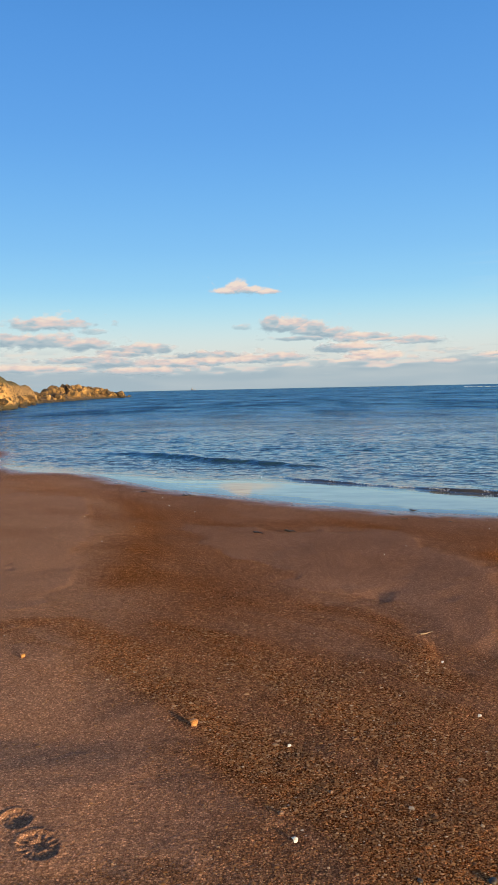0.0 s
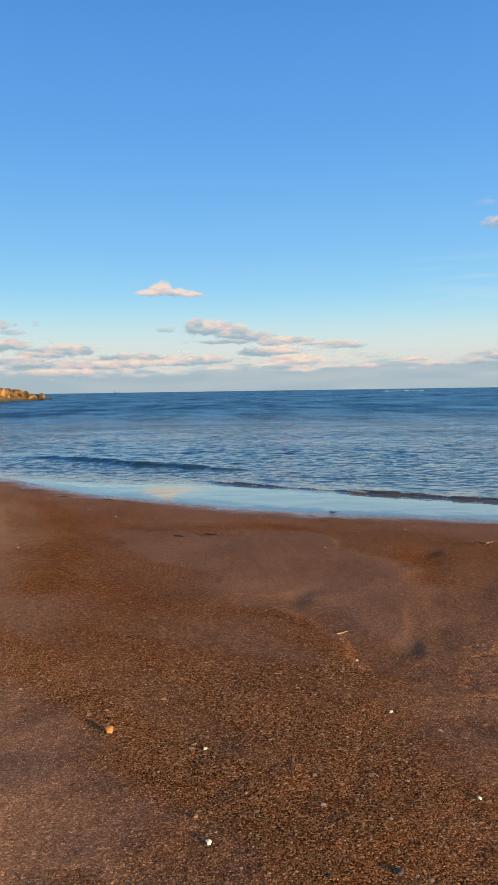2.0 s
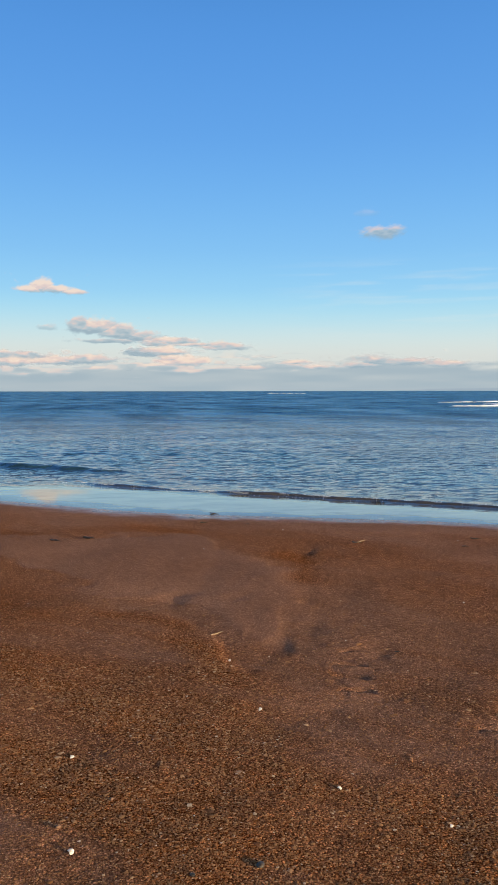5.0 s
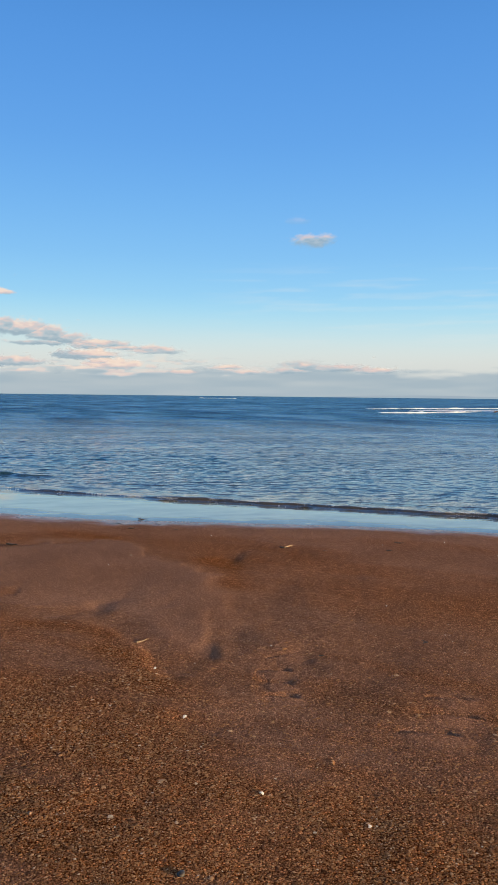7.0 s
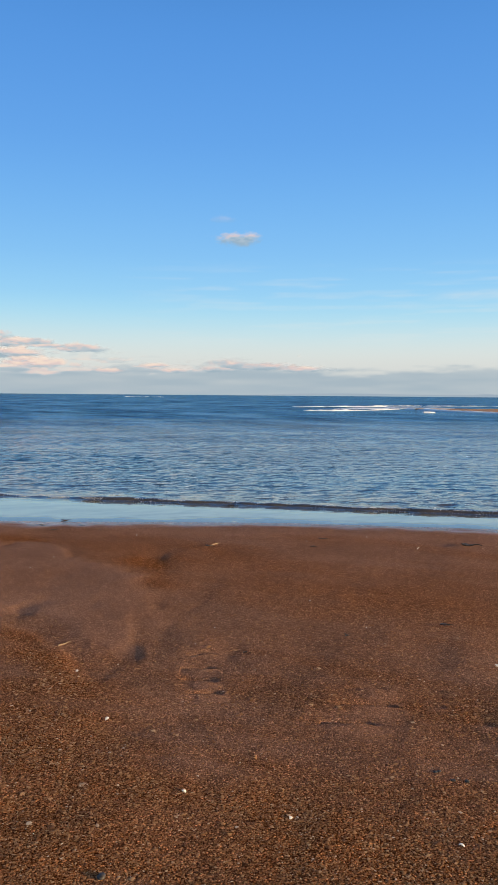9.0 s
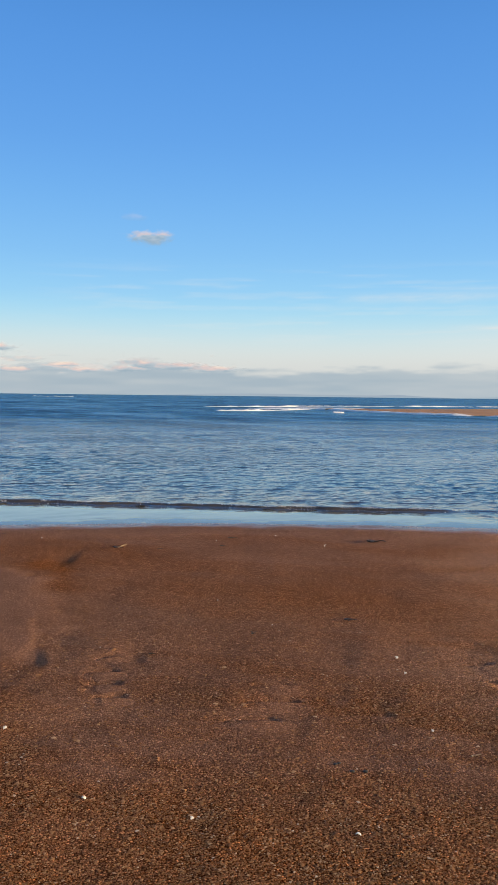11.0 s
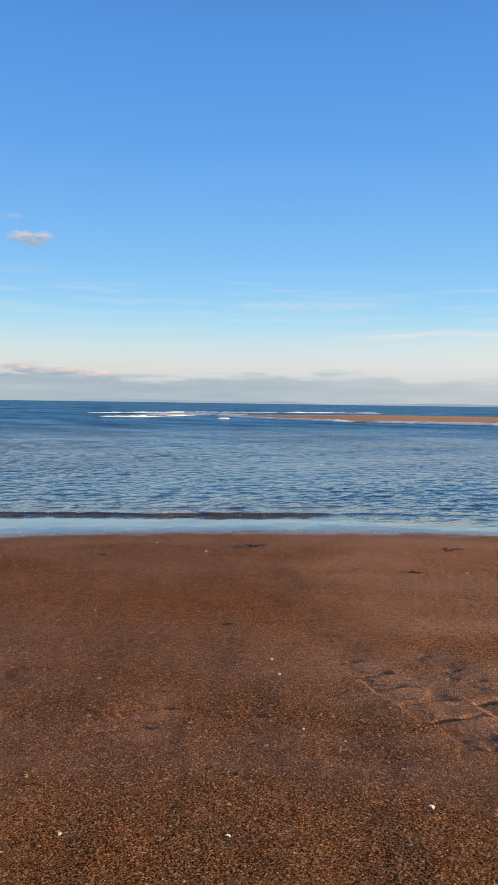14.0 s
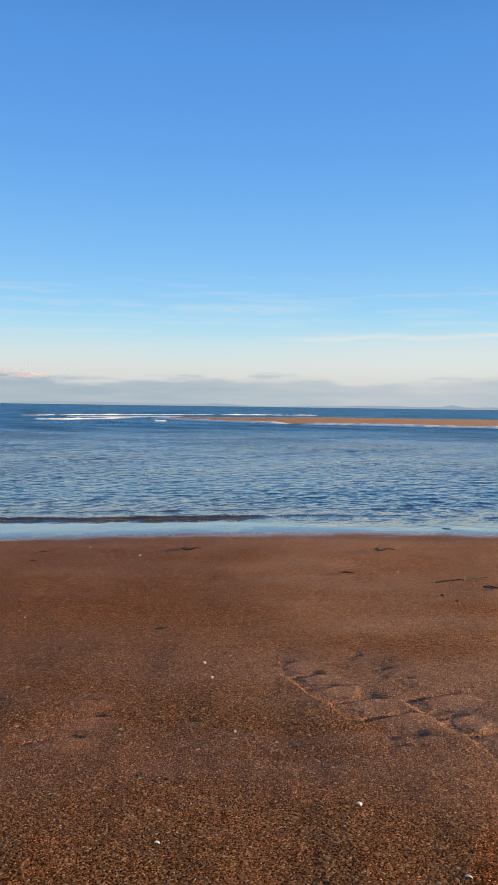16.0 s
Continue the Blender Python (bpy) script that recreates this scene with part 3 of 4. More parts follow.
# ---- the distance: clouds, the far coast ----
def cloud_material():
    m = bpy.data.materials.new("sunset_cloud")
    m.use_nodes = True
    n, l = m.node_tree.nodes, m.node_tree.links
    n.clear()
    # sunlight on the tops and grey undersides are painted in, as emission
    dens, lit = n.new("ShaderNodeAttribute"), n.new("ShaderNodeAttribute")
    dens.attribute_name, lit.attribute_name = "cover", "sunlit"
    tint = ramp(n, l, lit.outputs["Fac"], [(0.0, linear(156, 176, 190)), (0.35, linear(184, 195, 203)), (0.7, linear(228, 204, 199)), (1.0, linear(246, 222, 206))])
    glow, clear, both, out = n.new("ShaderNodeEmission"), n.new("ShaderNodeBsdfTransparent"), n.new("ShaderNodeMixShader"), n.new("ShaderNodeOutputMaterial")
    l.new(tint.outputs[0], glow.inputs[0])
    glow.inputs[1].default_value = SKY_LIGHT
    l.new(dens.outputs["Fac"], both.inputs[0])
    l.new(clear.outputs[0], both.inputs[1])
    l.new(glow.outputs[0], both.inputs[2])
    l.new(both.outputs[0], out.inputs[0])
    return m


CLOUD = cloud_material()


def cloud(puffs, seed, label, far=4600.0, soft=1.0, fill=0.9, lit_bias=0.0):
    """A far cloud: puffs are azimuth, height above the horizon, half width, half height, in degrees."""
    p = np.array(puffs)
    a0, a1 = (p[:, 0] - 1.6 * p[:, 2]).min(), (p[:, 0] + 1.6 * p[:, 2]).max()
    e0, e1 = (p[:, 1] - 2.0 * p[:, 3]).min(), (p[:, 1] + 2.2 * p[:, 3]).max()
    cols, rows = max(30, int((a1 - a0) / 0.055)), max(24, int((e1 - e0) / 0.045))
    aa, ee = np.meshgrid(np.linspace(a0, a1, cols), np.linspace(e0, e1, rows))
    aa, ee = aa.ravel(), ee.ravel()
    wob = fbm(aa / 0.9, ee / 0.5, seed, 4, 0.6)
    body, level = np.zeros_like(aa), np.zeros_like(aa)
    for ca, ce, ra, re in puffs:
        v = (ee - ce) / re
        v = np.where(v < 0, v * 1.5, v)
        q = np.exp(-(((aa - ca) / ra) ** 2 + v ** 2) * 1.1)
        level = np.where(q > body, v, level)
        body = np.maximum(body, q)
    density = smooth(0.20, 0.20 + 0.60 * soft, body + 0.20 * wob) * fill
    sunlit = np.clip(0.44 + lit_bias + 0.58 * level + 0.30 * fbm(aa / 0.7 + 3, ee / 0.25, seed + 9, 3), 0, 1)
    me = grid_mesh("cloud", sky_place(aa, ee, far), rows, cols)
    attribute(me, "cover", density)
    attribute(me, "sunlit", sunlit)
    me.materials.append(CLOUD)
    ob = tagged(new("cloud", me), label, "cloud", "evening clouds", "structure")
    ob.visible_shadow = False
    return ob


cloud([(-0.75, 7.68, 0.95, 0.59), (-1.62, 7.44, 1.05, 0.35), (0.2, 7.49, 1.37, 0.35), (1.71, 7.33, 1.16, 0.24)], 200, "small cream-lit cumulus cloud high over the sea", 4500, fill=0.92, lit_bias=0.35, soft=0.72)
cloud([(1.97, 4.87, 0.95, 0.71), (3.09, 4.71, 1.84, 0.77), (4.81, 4.33, 2.0, 0.71), (6.53, 4.07, 1.31, 0.53), (4.03, 3.75, 2.36, 0.24)], 211, "pink-topped grey cumulus cloud over the sea", 4496, fill=0.92, lit_bias=-0.14, soft=0.72)
cloud([(8.96, 3.78, 2.1, 0.35), (7.68, 3.61, 1.58, 0.3)], 222, "thin pink and grey drifting cloud", 4492, fill=0.92, lit_bias=0.00, soft=0.72)
cloud([(12.73, 3.36, 2.0, 0.41), (10.85, 3.51, 1.58, 0.18)], 233, "thin pink and grey drifting cloud", 4488, fill=0.92, lit_bias=0.10, soft=0.72)
cloud([(-14.9, 5.01, 3.26, 0.53), (-16.32, 4.88, 1.68, 0.47)], 244, "flat pink cloud streak", 4484, fill=0.92, lit_bias=0.00, soft=0.72)
cloud([(-15.96, 3.73, 4.46, 0.71), (-12.3, 3.5, 2.21, 0.59), (-18.34, 3.78, 3.15, 0.71), (-20.65, 3.93, 3.15, 0.71)], 255, "long pink and grey cloud over the rocks", 4480, fill=0.92, lit_bias=-0.10, soft=0.72)
cloud([(-8.31, 3.12, 2.73, 0.53), (-7.03, 3.19, 1.47, 0.47), (-9.6, 2.84, 2.36, 0.35)], 266, "long grey cloud with a pink top", 4476, fill=0.92, lit_bias=-0.05, soft=0.72)
cloud([(-0.38, 4.66, 0.68, 0.24)], 277, "grey wisp of cloud", 4472, fill=0.50, lit_bias=-0.35, soft=0.72)
cloud([(-11.64, 4.47, 0.95, 0.24)], 288, "grey wisp of cloud", 4468, fill=0.50, lit_bias=-0.30, soft=0.72)
cloud([(-2.51, 2.56, 2.73, 0.41)], 299, "flat grey cloud streak", 4464, fill=0.92, lit_bias=-0.25, soft=0.72)
cloud([(6.82, 2.86, 2.0, 0.41)], 310, "flat grey cloud streak", 4460, fill=0.92, lit_bias=-0.35, soft=0.72)
cloud([(8.4, 2.99, 0.84, 0.53)], 321, "small pink cloud", 4456, fill=0.92, lit_bias=0.30, soft=0.72)
cloud([(9.79, 2.23, 2.52, 0.53), (8.73, 2.47, 1.05, 0.47)], 332, "low pink cloud", 4452, fill=0.92, lit_bias=0.30, soft=0.72)
cloud([(1.83, 2.34, 3.15, 0.41), (0.09, 2.2, 2.1, 0.35)], 343, "low pink and grey cloud", 4448, fill=0.92, lit_bias=0.00, soft=0.72)
cloud([(-5.99, 2.02, 3.15, 0.47), (-3.39, 2.1, 3.15, 0.41)], 354, "low pink and grey cloud", 4444, fill=0.92, lit_bias=0.10, soft=0.72)
cloud([(-10.67, 2.18, 2.63, 0.59), (-13.17, 2.33, 3.15, 0.35)], 365, "low pink and grey cloud", 4440, fill=0.92, lit_bias=-0.10, soft=0.72)
cloud([(-8.15, 1.49, 3.15, 0.35)], 376, "low pink cloud streak", 4436, fill=0.92, lit_bias=0.25, soft=0.72)
cloud([(-13.4, 1.66, 1.58, 0.3), (-16.84, 1.75, 3.15, 0.35)], 387, "low pink cloud streak", 4432, fill=0.92, lit_bias=0.20, soft=0.72)
cloud([(25.04, 11.6, 1.79, 0.56)], 398, "small pink-grey cloud alone in the blue", 4428, fill=0.82, lit_bias=-0.2, soft=1.00)
cloud([(23.65, 13.04, 0.95, 0.26)], 409, "faint wisp of cloud", 4424, fill=0.14, lit_bias=-0.10, soft=1.00)
cloud([(8.38, 2.96, 2.1, 0.42)], 420, "low pink and grey cloud", 4420, fill=0.92, lit_bias=0.10, soft=1.00)
cloud([(24.37, 2.25, 1.58, 0.47), (26.99, 2.18, 3.15, 0.37), (23.29, 1.93, 1.58, 0.32)], 431, "pink and grey cloud over the bank", 4416, fill=0.92, lit_bias=-0.05, soft=1.00)
cloud([(29.6, 1.98, 1.84, 0.32)], 442, "pink and grey cloud over the bank", 4412, fill=0.92, lit_bias=0.10, soft=1.00)
cloud([(18.53, 2.18, 1.31, 0.21), (14.91, 1.75, 1.31, 0.26), (20.03, 1.77, 1.31, 0.26)], 453, "small pink cloud", 4408, fill=0.92, lit_bias=0.15, soft=1.00)


# the grey bank along the sea's rim, with warm tops
def cloud_bank():
    cols, rows = 700, 48
    aa, ee = np.meshgrid(np.linspace(-32, 78, cols), np.linspace(-0.05, 4.2, rows))
    aa, ee = aa.ravel(), ee.ravel()
    top = np.interp(aa, (-32, -18, -8, 0, 8, 14, 20, 25, 30, 36, 42, 48, 54, 60, 78), (2.2, 1.9, 1.7, 1.6, 1.9, 2.0, 2.1, 2.5, 2.1, 1.7, 2.2, 2.3, 1.9, 2.1, 2.2))
    top = top + 0.34 * fbm(aa / 3.4, ee / 0.5, 301, 4, 0.55)
    density = smooth(0.32, -0.40, ee - top) * np.clip(0.86 - 0.36 * smooth(30, 60, aa) + 0.16 * fbm(aa / 5, ee / 0.5, 311, 3), 0, 0.95)
    streak = smooth(0.15, 0.75, fbm(aa / 2.6, ee / 0.22, 321, 3)) * smooth(3.4, 2.0, ee) * smooth(1.2, 1.9, ee) * smooth(26, 8, aa)
    density = np.maximum(density, 0.75 * streak)
    warm = smooth(-0.55, 0.05, ee - top) * smooth(34, 16, aa)
    sunlit = np.clip(0.12 + 0.75 * warm * smooth(-0.3, 0.5, fbm(aa / 1.1, ee / 0.3, 331, 3)) + 0.35 * streak, 0, 1)
    me = grid_mesh("cloud_bank", sky_place(aa, ee, 4700.0), rows, cols)
    attribute(me, "cover", density)
    attribute(me, "sunlit", sunlit)
    me.materials.append(CLOUD)
    ob = tagged(new("cloud_bank", me), "low grey-blue cloud bank over the sea with pink tops", "clouds", kind="structure")
    ob.visible_shadow = False


cloud_bank()


def cirrus():
    cols, rows = 240, 70
    aa, ee = np.meshgrid(np.linspace(14, 78, cols), np.linspace(1.9, 10.5, rows))
    aa, ee = aa.ravel(), ee.ravel()
    line = ee - 0.02 * (aa - 50) * 0.6
    band = 0.75 * np.exp(-((line - 5.25 - 0.12 * vnoise(aa / 4, 0 * aa, 403)) / 0.16) ** 2) * smooth(46, 55, aa) + 0.35 * np.exp(-((line - 7.5) / 0.35) ** 2) * smooth(38, 42, aa) * smooth(56, 47, aa)
    band = band + 0.16 * smooth(0.0, 0.8, fbm(aa / 6, ee / 0.35, 411, 3)) * smooth(3.3, 4.5, ee) * smooth(10.4, 8.5, ee) * smooth(14, 24, aa) * smooth(78, 70, aa)
    veil = 0.42 * smooth(5.9, 4.2, line + 0.1 * vnoise(aa / 3, 0 * aa, 405)) * smooth(1.9, 3.2, ee) * smooth(38, 62, aa)
    density = np.clip(veil + band * (0.8 + 0.35 * fbm(aa / 1.4, ee / 0.12, 421, 3)), 0, 0.7)
    me = grid_mesh("cirrus", sky_place(aa, ee, 4800.0), rows, cols)
    attribute(me, "cover", density)
    attribute(me, "sunlit", np.full(len(aa), 0.5))
    m = CLOUD.copy()
    m.name = "thin_cirrus"
    r = [k for k in m.node_tree.nodes if k.type == "VALTORGB"][0]
    for el in r.color_ramp.elements:
        el.color = (*linear(228, 231, 229), 1)
    me.materials.append(m)
    ob = tagged(new("cirrus", me), "thin pale streaks of high cloud", "clouds", kind="structure")
    ob.visible_shadow = False


cirrus()


def far_coast():
    aa = np.linspace(26, 76, 500)
    h = 0.03 + 0.13 * smooth(26, 31, aa) * smooth(47, 43, aa) + 0.10 * smooth(48, 52, aa) + 0.05 * vnoise(aa / 2.2, 0 * aa, 501) * smooth(26, 30, aa)
    h = h + 0.15 * np.exp(-((aa - 61.5) / 0.6) ** 2) + 0.06 * np.exp(-((aa - 64.5) / 1.2) ** 2)
    low, high = sky_place(aa, 0 * aa - 0.03, 4850.0), sky_place(aa, np.maximum(h, 0.0), 4850.0)
    back = sky_place(aa, np.maximum(h, 0.0) - 0.02, 4895.0)
    me = grid_mesh("far_coast", np.concatenate([low, high, back]), 3, len(aa))
    m, n, l, b = mat("hazy_hills", (0.2, 0.2, 0.2), 1.0)
    # haze and daylight on the hills are painted in as emission
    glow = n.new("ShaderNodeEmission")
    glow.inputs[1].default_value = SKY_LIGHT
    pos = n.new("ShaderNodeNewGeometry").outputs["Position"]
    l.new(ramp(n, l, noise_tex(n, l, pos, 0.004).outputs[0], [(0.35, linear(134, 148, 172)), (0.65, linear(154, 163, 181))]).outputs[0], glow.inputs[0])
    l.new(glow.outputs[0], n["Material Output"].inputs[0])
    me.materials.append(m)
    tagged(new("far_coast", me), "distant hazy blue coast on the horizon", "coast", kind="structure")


far_coast()


# ---- rocks ----
def rock_material():
    m, n, l, b = mat("sandstone_rock", (0.4, 0.26, 0.13), 0.85)
    geo = n.new("ShaderNodeNewGeometry")
    pos = geo.outputs["Position"]
    info = n.new("ShaderNodeObjectInfo")
    sep = n.new("ShaderNodeSeparateXYZ")
    l.new(pos, sep.inputs[0])
    big, small = noise_tex(n, l, pos, 0.7, 5), noise_tex(n, l, pos, 4.0, 5, 0.65)
    base = ramp(n, l, big.outputs[0], [(0.40, (0.030, 0.022, 0.012)), (0.48, (0.20, 0.120, 0.044)), (0.60, (0.33, 0.210, 0.078)), (0.74, (0.44, 0.295, 0.12))]).outputs[0]
    base = mix(n, l, 0.8, base, ramp(n, l, small.outputs[0], [(0.3, (0.35, 0.32, 0.3)), (0.55, (1, 1, 1)), (0.8, (1.3, 1.3, 1.25))]).outputs[0], "MULTIPLY")
    base = mix(n, l, 0.8, base, ramp(n, l, info.outputs["Random"], [(0, (0.10, 0.09, 0.07)), (0.4, (0.6, 0.56, 0.5)), (1, (1.25, 1.2, 1.15))]).outputs[0], "MULTIPLY")
    tide = math_node(n, l, "ADD", sep.outputs[2], math_node(n, l, "MULTIPLY", big.outputs[0], 0.9))
    weedy = map_range(n, l, tide, 0.25, 0.75, 1.0, 0.0)
    l.new(mix(n, l, weedy, base, (0.055, 0.042, 0.020)), b.inputs["Base Color"])
    bump(n, l, small.outputs[0], 1.0, 0.5, b)
    return m


def turf_material():
    m, n, l, b = mat("headland_turf", (0.06, 0.055, 0.03), 0.95)
    geo = n.new("ShaderNodeNewGeometry")
    sep = n.new("ShaderNodeSeparateXYZ")
    l.new(geo.outputs["Position"], sep.inputs[0])
    big, small = noise_tex(n, l, geo.outputs["Position"], 0.5, 6), noise_tex(n, l, geo.outputs["Position"], 2.5, 5, 0.65)
    rock = ramp(n, l, small.outputs[0], [(0.40, (0.028, 0.020, 0.012)), (0.48, (0.30, 0.180, 0.065)), (0.7, (0.54, 0.35, 0.14))]).outputs[0]
    green = ramp(n, l, small.outputs[0], [(0.3, (0.03, 0.03, 0.015)), (0.7, (0.15, 0.12, 0.05))]).outputs[0]
    h = math_node(n, l, "ADD", sep.outputs[2], math_node(n, l, "MULTIPLY", big.outputs[0], 1.2))
    col = mix(n, l, map_range(n, l, h, 3.2, 3.7), rock, green)
    col = mix(n, l, map_range(n, l, h, 0.5, 1.0, 1.0, 0.0), col, (0.05, 0.04, 0.02))
    l.new(col, b.inputs["Base Color"])
    bump(n, l, small.outputs[0], 1.0, 0.5, b)
    return m


ROCK, TURF = rock_material(), turf_material()


def headland():
    s, q = np.meshgrid(np.linspace(66, 152, 150), np.linspace(0, 46, 70), indexing="ij")
    s, q = s.ravel(), q.ravel()
    shore = np.interp(s, (60, 83, 94, 110, 142, 152), (-26.5, -27.7, -29.8, -33.2, -39.5, -41.5)) + 1.2 * fbm(s / 6, 0 * s, 601, 3)
    h = np.interp(s, (66, 95, 125, 152), (5.2, 5.0, 4.1, 3.6)) * (1 - np.exp(-(q / 1.1) ** 1.2)) * smooth(153, 145, s + 1.5 * vnoise(s / 3, q / 3, 603)) + 0.35 * smooth(3, 12, q)
    h = h + 0.45 * fbm(s / 4, q / 3, 611, 4) * smooth(0, 4, q) + 0.5 * np.round(2 * vnoise(s / 3, q / 2, 617)) * 0.25 * smooth(0, 2, q)
    me = grid_mesh("headland", np.stack([shore - q, s + 0.15 * q, SEA - 0.5 + h], -1), 150, 70)
    me.flip_normals()
    me.materials.append(TURF)
    tagged(new("headland", me), "low sandstone headland topped with dark winter grass", "headland", kind="structure")


headland()


def mound_line(t):
    """The middle of the rubble spit and its height, 0 to 1 along it."""
    y = 143 + 97 * t
    x = np.interp(y, (143, 165, 205, 240), (-41.5, -43.5, -46.5, -39.2))
    return x, y, np.interp(t, (0, 0.1, 0.25, 0.45, 0.62, 0.8, 1.0), (2.0, 2.3, 3.5, 5.0, 4.2, 2.3, 0.5))


def rubble_core():
    t, q = np.meshgrid(np.linspace(-0.03, 1.02, 120), np.linspace(-1, 1, 24), indexing="ij")
    t, q = t.ravel(), q.ravel()
    x, y, h = mound_line(t)
    z = SEA - 0.4 + (0.52 * h + 0.2) * (1 - q ** 2) + 0.25 * fbm(x / 1.5, y / 1.5, 631, 3)
    me = grid_mesh("rubble_core", np.stack([x + 4.2 * q, y, z], -1), 120, 24)
    me.materials.append(ROCK)
    tagged(new("rubble_core", me), "packed core of the rock spit", "rocks", kind="structure")


rubble_core()


def boulder_mesh(seed):
    bm = bmesh.new()
    bmesh.ops.create_icosphere(bm, subdivisions=2, radius=1.0)
    rnd = random.Random(seed)
    cuts = []
    for _ in range(16):
        v = Vector((rnd.gauss(0, 1), rnd.gauss(0, 1), rnd.gauss(0, 0.8))).normalized()
        cuts.append((v, rnd.uniform(0.48, 0.78)))
    for v in bm.verts:
        for w, far in cuts:
            over = v.co.dot(w) - far
            if over > 0:
                v.co -= w * over
        v.co += v.co.normalized() * 0.07 * noise.noise(v.co * 2.3 + Vector((seed * 3.1, 0, 0)))
        v.co.z *= 0.72
    me = bpy.data.meshes.new("boulder")
    bm.to_mesh(me)
    bm.free()
    me.materials.append(ROCK)
    return me


BOULDERS = [boulder_mesh(k) for k in range(9)]


def boulder(x, y, z, size, rnd):
    ob = new("boulder", BOULDERS[rnd.randrange(9)])
    ob.matrix_world = Matrix.LocRotScale((x, y, z), Euler((rnd.uniform(-0.5, 0.5), rnd.uniform(-0.5, 0.5), rnd.uniform(0, 6.28))), Vector((size * rnd.uniform(0.9, 1.35), size * rnd.uniform(0.8, 1.1), size * rnd.uniform(0.75, 1.1))))
    return tagged(ob, "sunlit tan sandstone boulder on the rock spit" if y > 143 else "tan sandstone boulder at the headland's foot", "boulder", "boulders of the rock spit")


rnd = random.Random(12)
for k in range(120):
    t, q = rnd.random() ** 0.9, rnd.uniform(-0.95, 0.75)
    x, y, h = (float(v) for v in mound_line(t))
    z = SEA - 0.4 + (0.52 * h + 0.2) * (1 - q * q)
    size = rnd.choice((0.7, 0.9, 1.1, 1.5, 2.0)) * rnd.uniform(0.85, 1.1) * (0.62 + 0.25 * min(h, 3) / 2)
    boulder(x + 4.2 * q, y, z + 0.42 * size, size, rnd)
for k in range(85):
    s, q = rnd.uniform(72, 150), rnd.uniform(-0.8, 2.4)
    x = float(np.interp(s, (60, 83, 94, 110, 142, 152), (-26.5, -27.7, -29.8, -33.2, -39.5, -41.5))) - q
    boulder(x, s, SEA - 0.35 + 2.3 * (1 - math.exp(-(max(q, 0) / 1.1) ** 1.2)) - 0.1, rnd.uniform(0.45, 1.1), rnd)

bm = bmesh.new()
bmesh.ops.create_cone(bm, segments=8, radius1=0.05, radius2=0.035, depth=4.0, cap_ends=True)
bmesh.ops.translate(bm, verts=bm.verts, vec=(0, 0, 2.0))
STEEL = mat("weathered_steel", (0.35, 0.34, 0.32), 0.6, 0.4)[0]
pole = tagged(part("marker_pole", bm, STEEL), "thin grey marker pole on the grassy headland", "pole")
pole.location = (-36.5, 108.0, 3.0)

# ---- the sandbar and the surf round it ----
BAR_NEAR_X, BAR_FAR_X = (67.0, 65.5, 64.5, 66, 69.5, 75, 86, 105, 140), (68.0, 76, 84, 91, 99, 108, 126, 152, 200)
BAR_NEAR_Y, BAR_FAR_Y = (84, 71, 62, 54, 48, 36, 20, -2, -30), (84.5, 81, 76.5, 72, 66, 54, 38, 15, -12)


def bar_edge(t, xs, ys):
    k = t * (len(xs) - 1)
    i = np.arange(len(xs))
    return np.interp(k, i, xs), np.interp(k, i, ys)


def sandbar():
    t, q = np.meshgrid(np.linspace(0, 1, 260), np.linspace(-0.08, 1.08, 60), indexing="ij")
    t, q = t.ravel(), q.ravel()
    ax, ay = bar_edge(t, BAR_NEAR_X, BAR_NEAR_Y)
    bx, by = bar_edge(t, BAR_FAR_X, BAR_FAR_Y)
    x, y = ax + (bx - ax) * q, ay + (by - ay) * q
    x, y = x + 0.5 * vnoise(x / 4, y / 4, 651), y + 0.5 * vnoise(x / 4, y / 4, 652)
    h = np.where((q > 0) & (q < 1), np.sin(np.pi * np.clip(q, 0, 1) ** 1.25), -0.5 * np.abs(q - np.clip(q, 0, 1)) / 0.08)
    z = SEA + 0.02 + (0.24 + 0.30 * smooth(0, 0.45, t)) * h + 0.02 * fbm(x / 3, y / 3, 655, 3)
    me = grid_mesh("sandbar", np.stack([x, y, z], -1), 260, 60)
    m, n, l, b = mat("bar_sand", (0.45, 0.25, 0.11), 0.85)
    pos = n.new("ShaderNodeNewGeometry").outputs["Position"]
    l.new(ramp(n, l, noise_tex(n, l, pos, 0.35, 6).outputs[0], [(0.3, (0.46, 0.215, 0.085)), (0.7, (0.56, 0.275, 0.115))]).outputs[0], b.inputs["Base Color"])
    bump(n, l, noise_tex(n, l, pos, 3.0, 5).outputs[0], 0.5, 0.05, b)
    me.materials.append(m)
    tagged(new("sandbar", me), "low bar of red-brown sand between lagoon and open sea", "sandbar", kind="structure")


sandbar()


def foam_material():
    m, n, l, b = mat("sea_foam", (0.9, 0.9, 0.9), 0.7)
    pos = n.new("ShaderNodeNewGeometry").outputs["Position"]
    l.new(ramp(n, l, noise_tex(n, l, pos, 6, 5).outputs[0], [(0.35, (0.74, 0.76, 0.78)), (0.6, (0.90, 0.92, 0.94))]).outputs[0], b.inputs["Base Color"])
    return m


FOAM = foam_material()


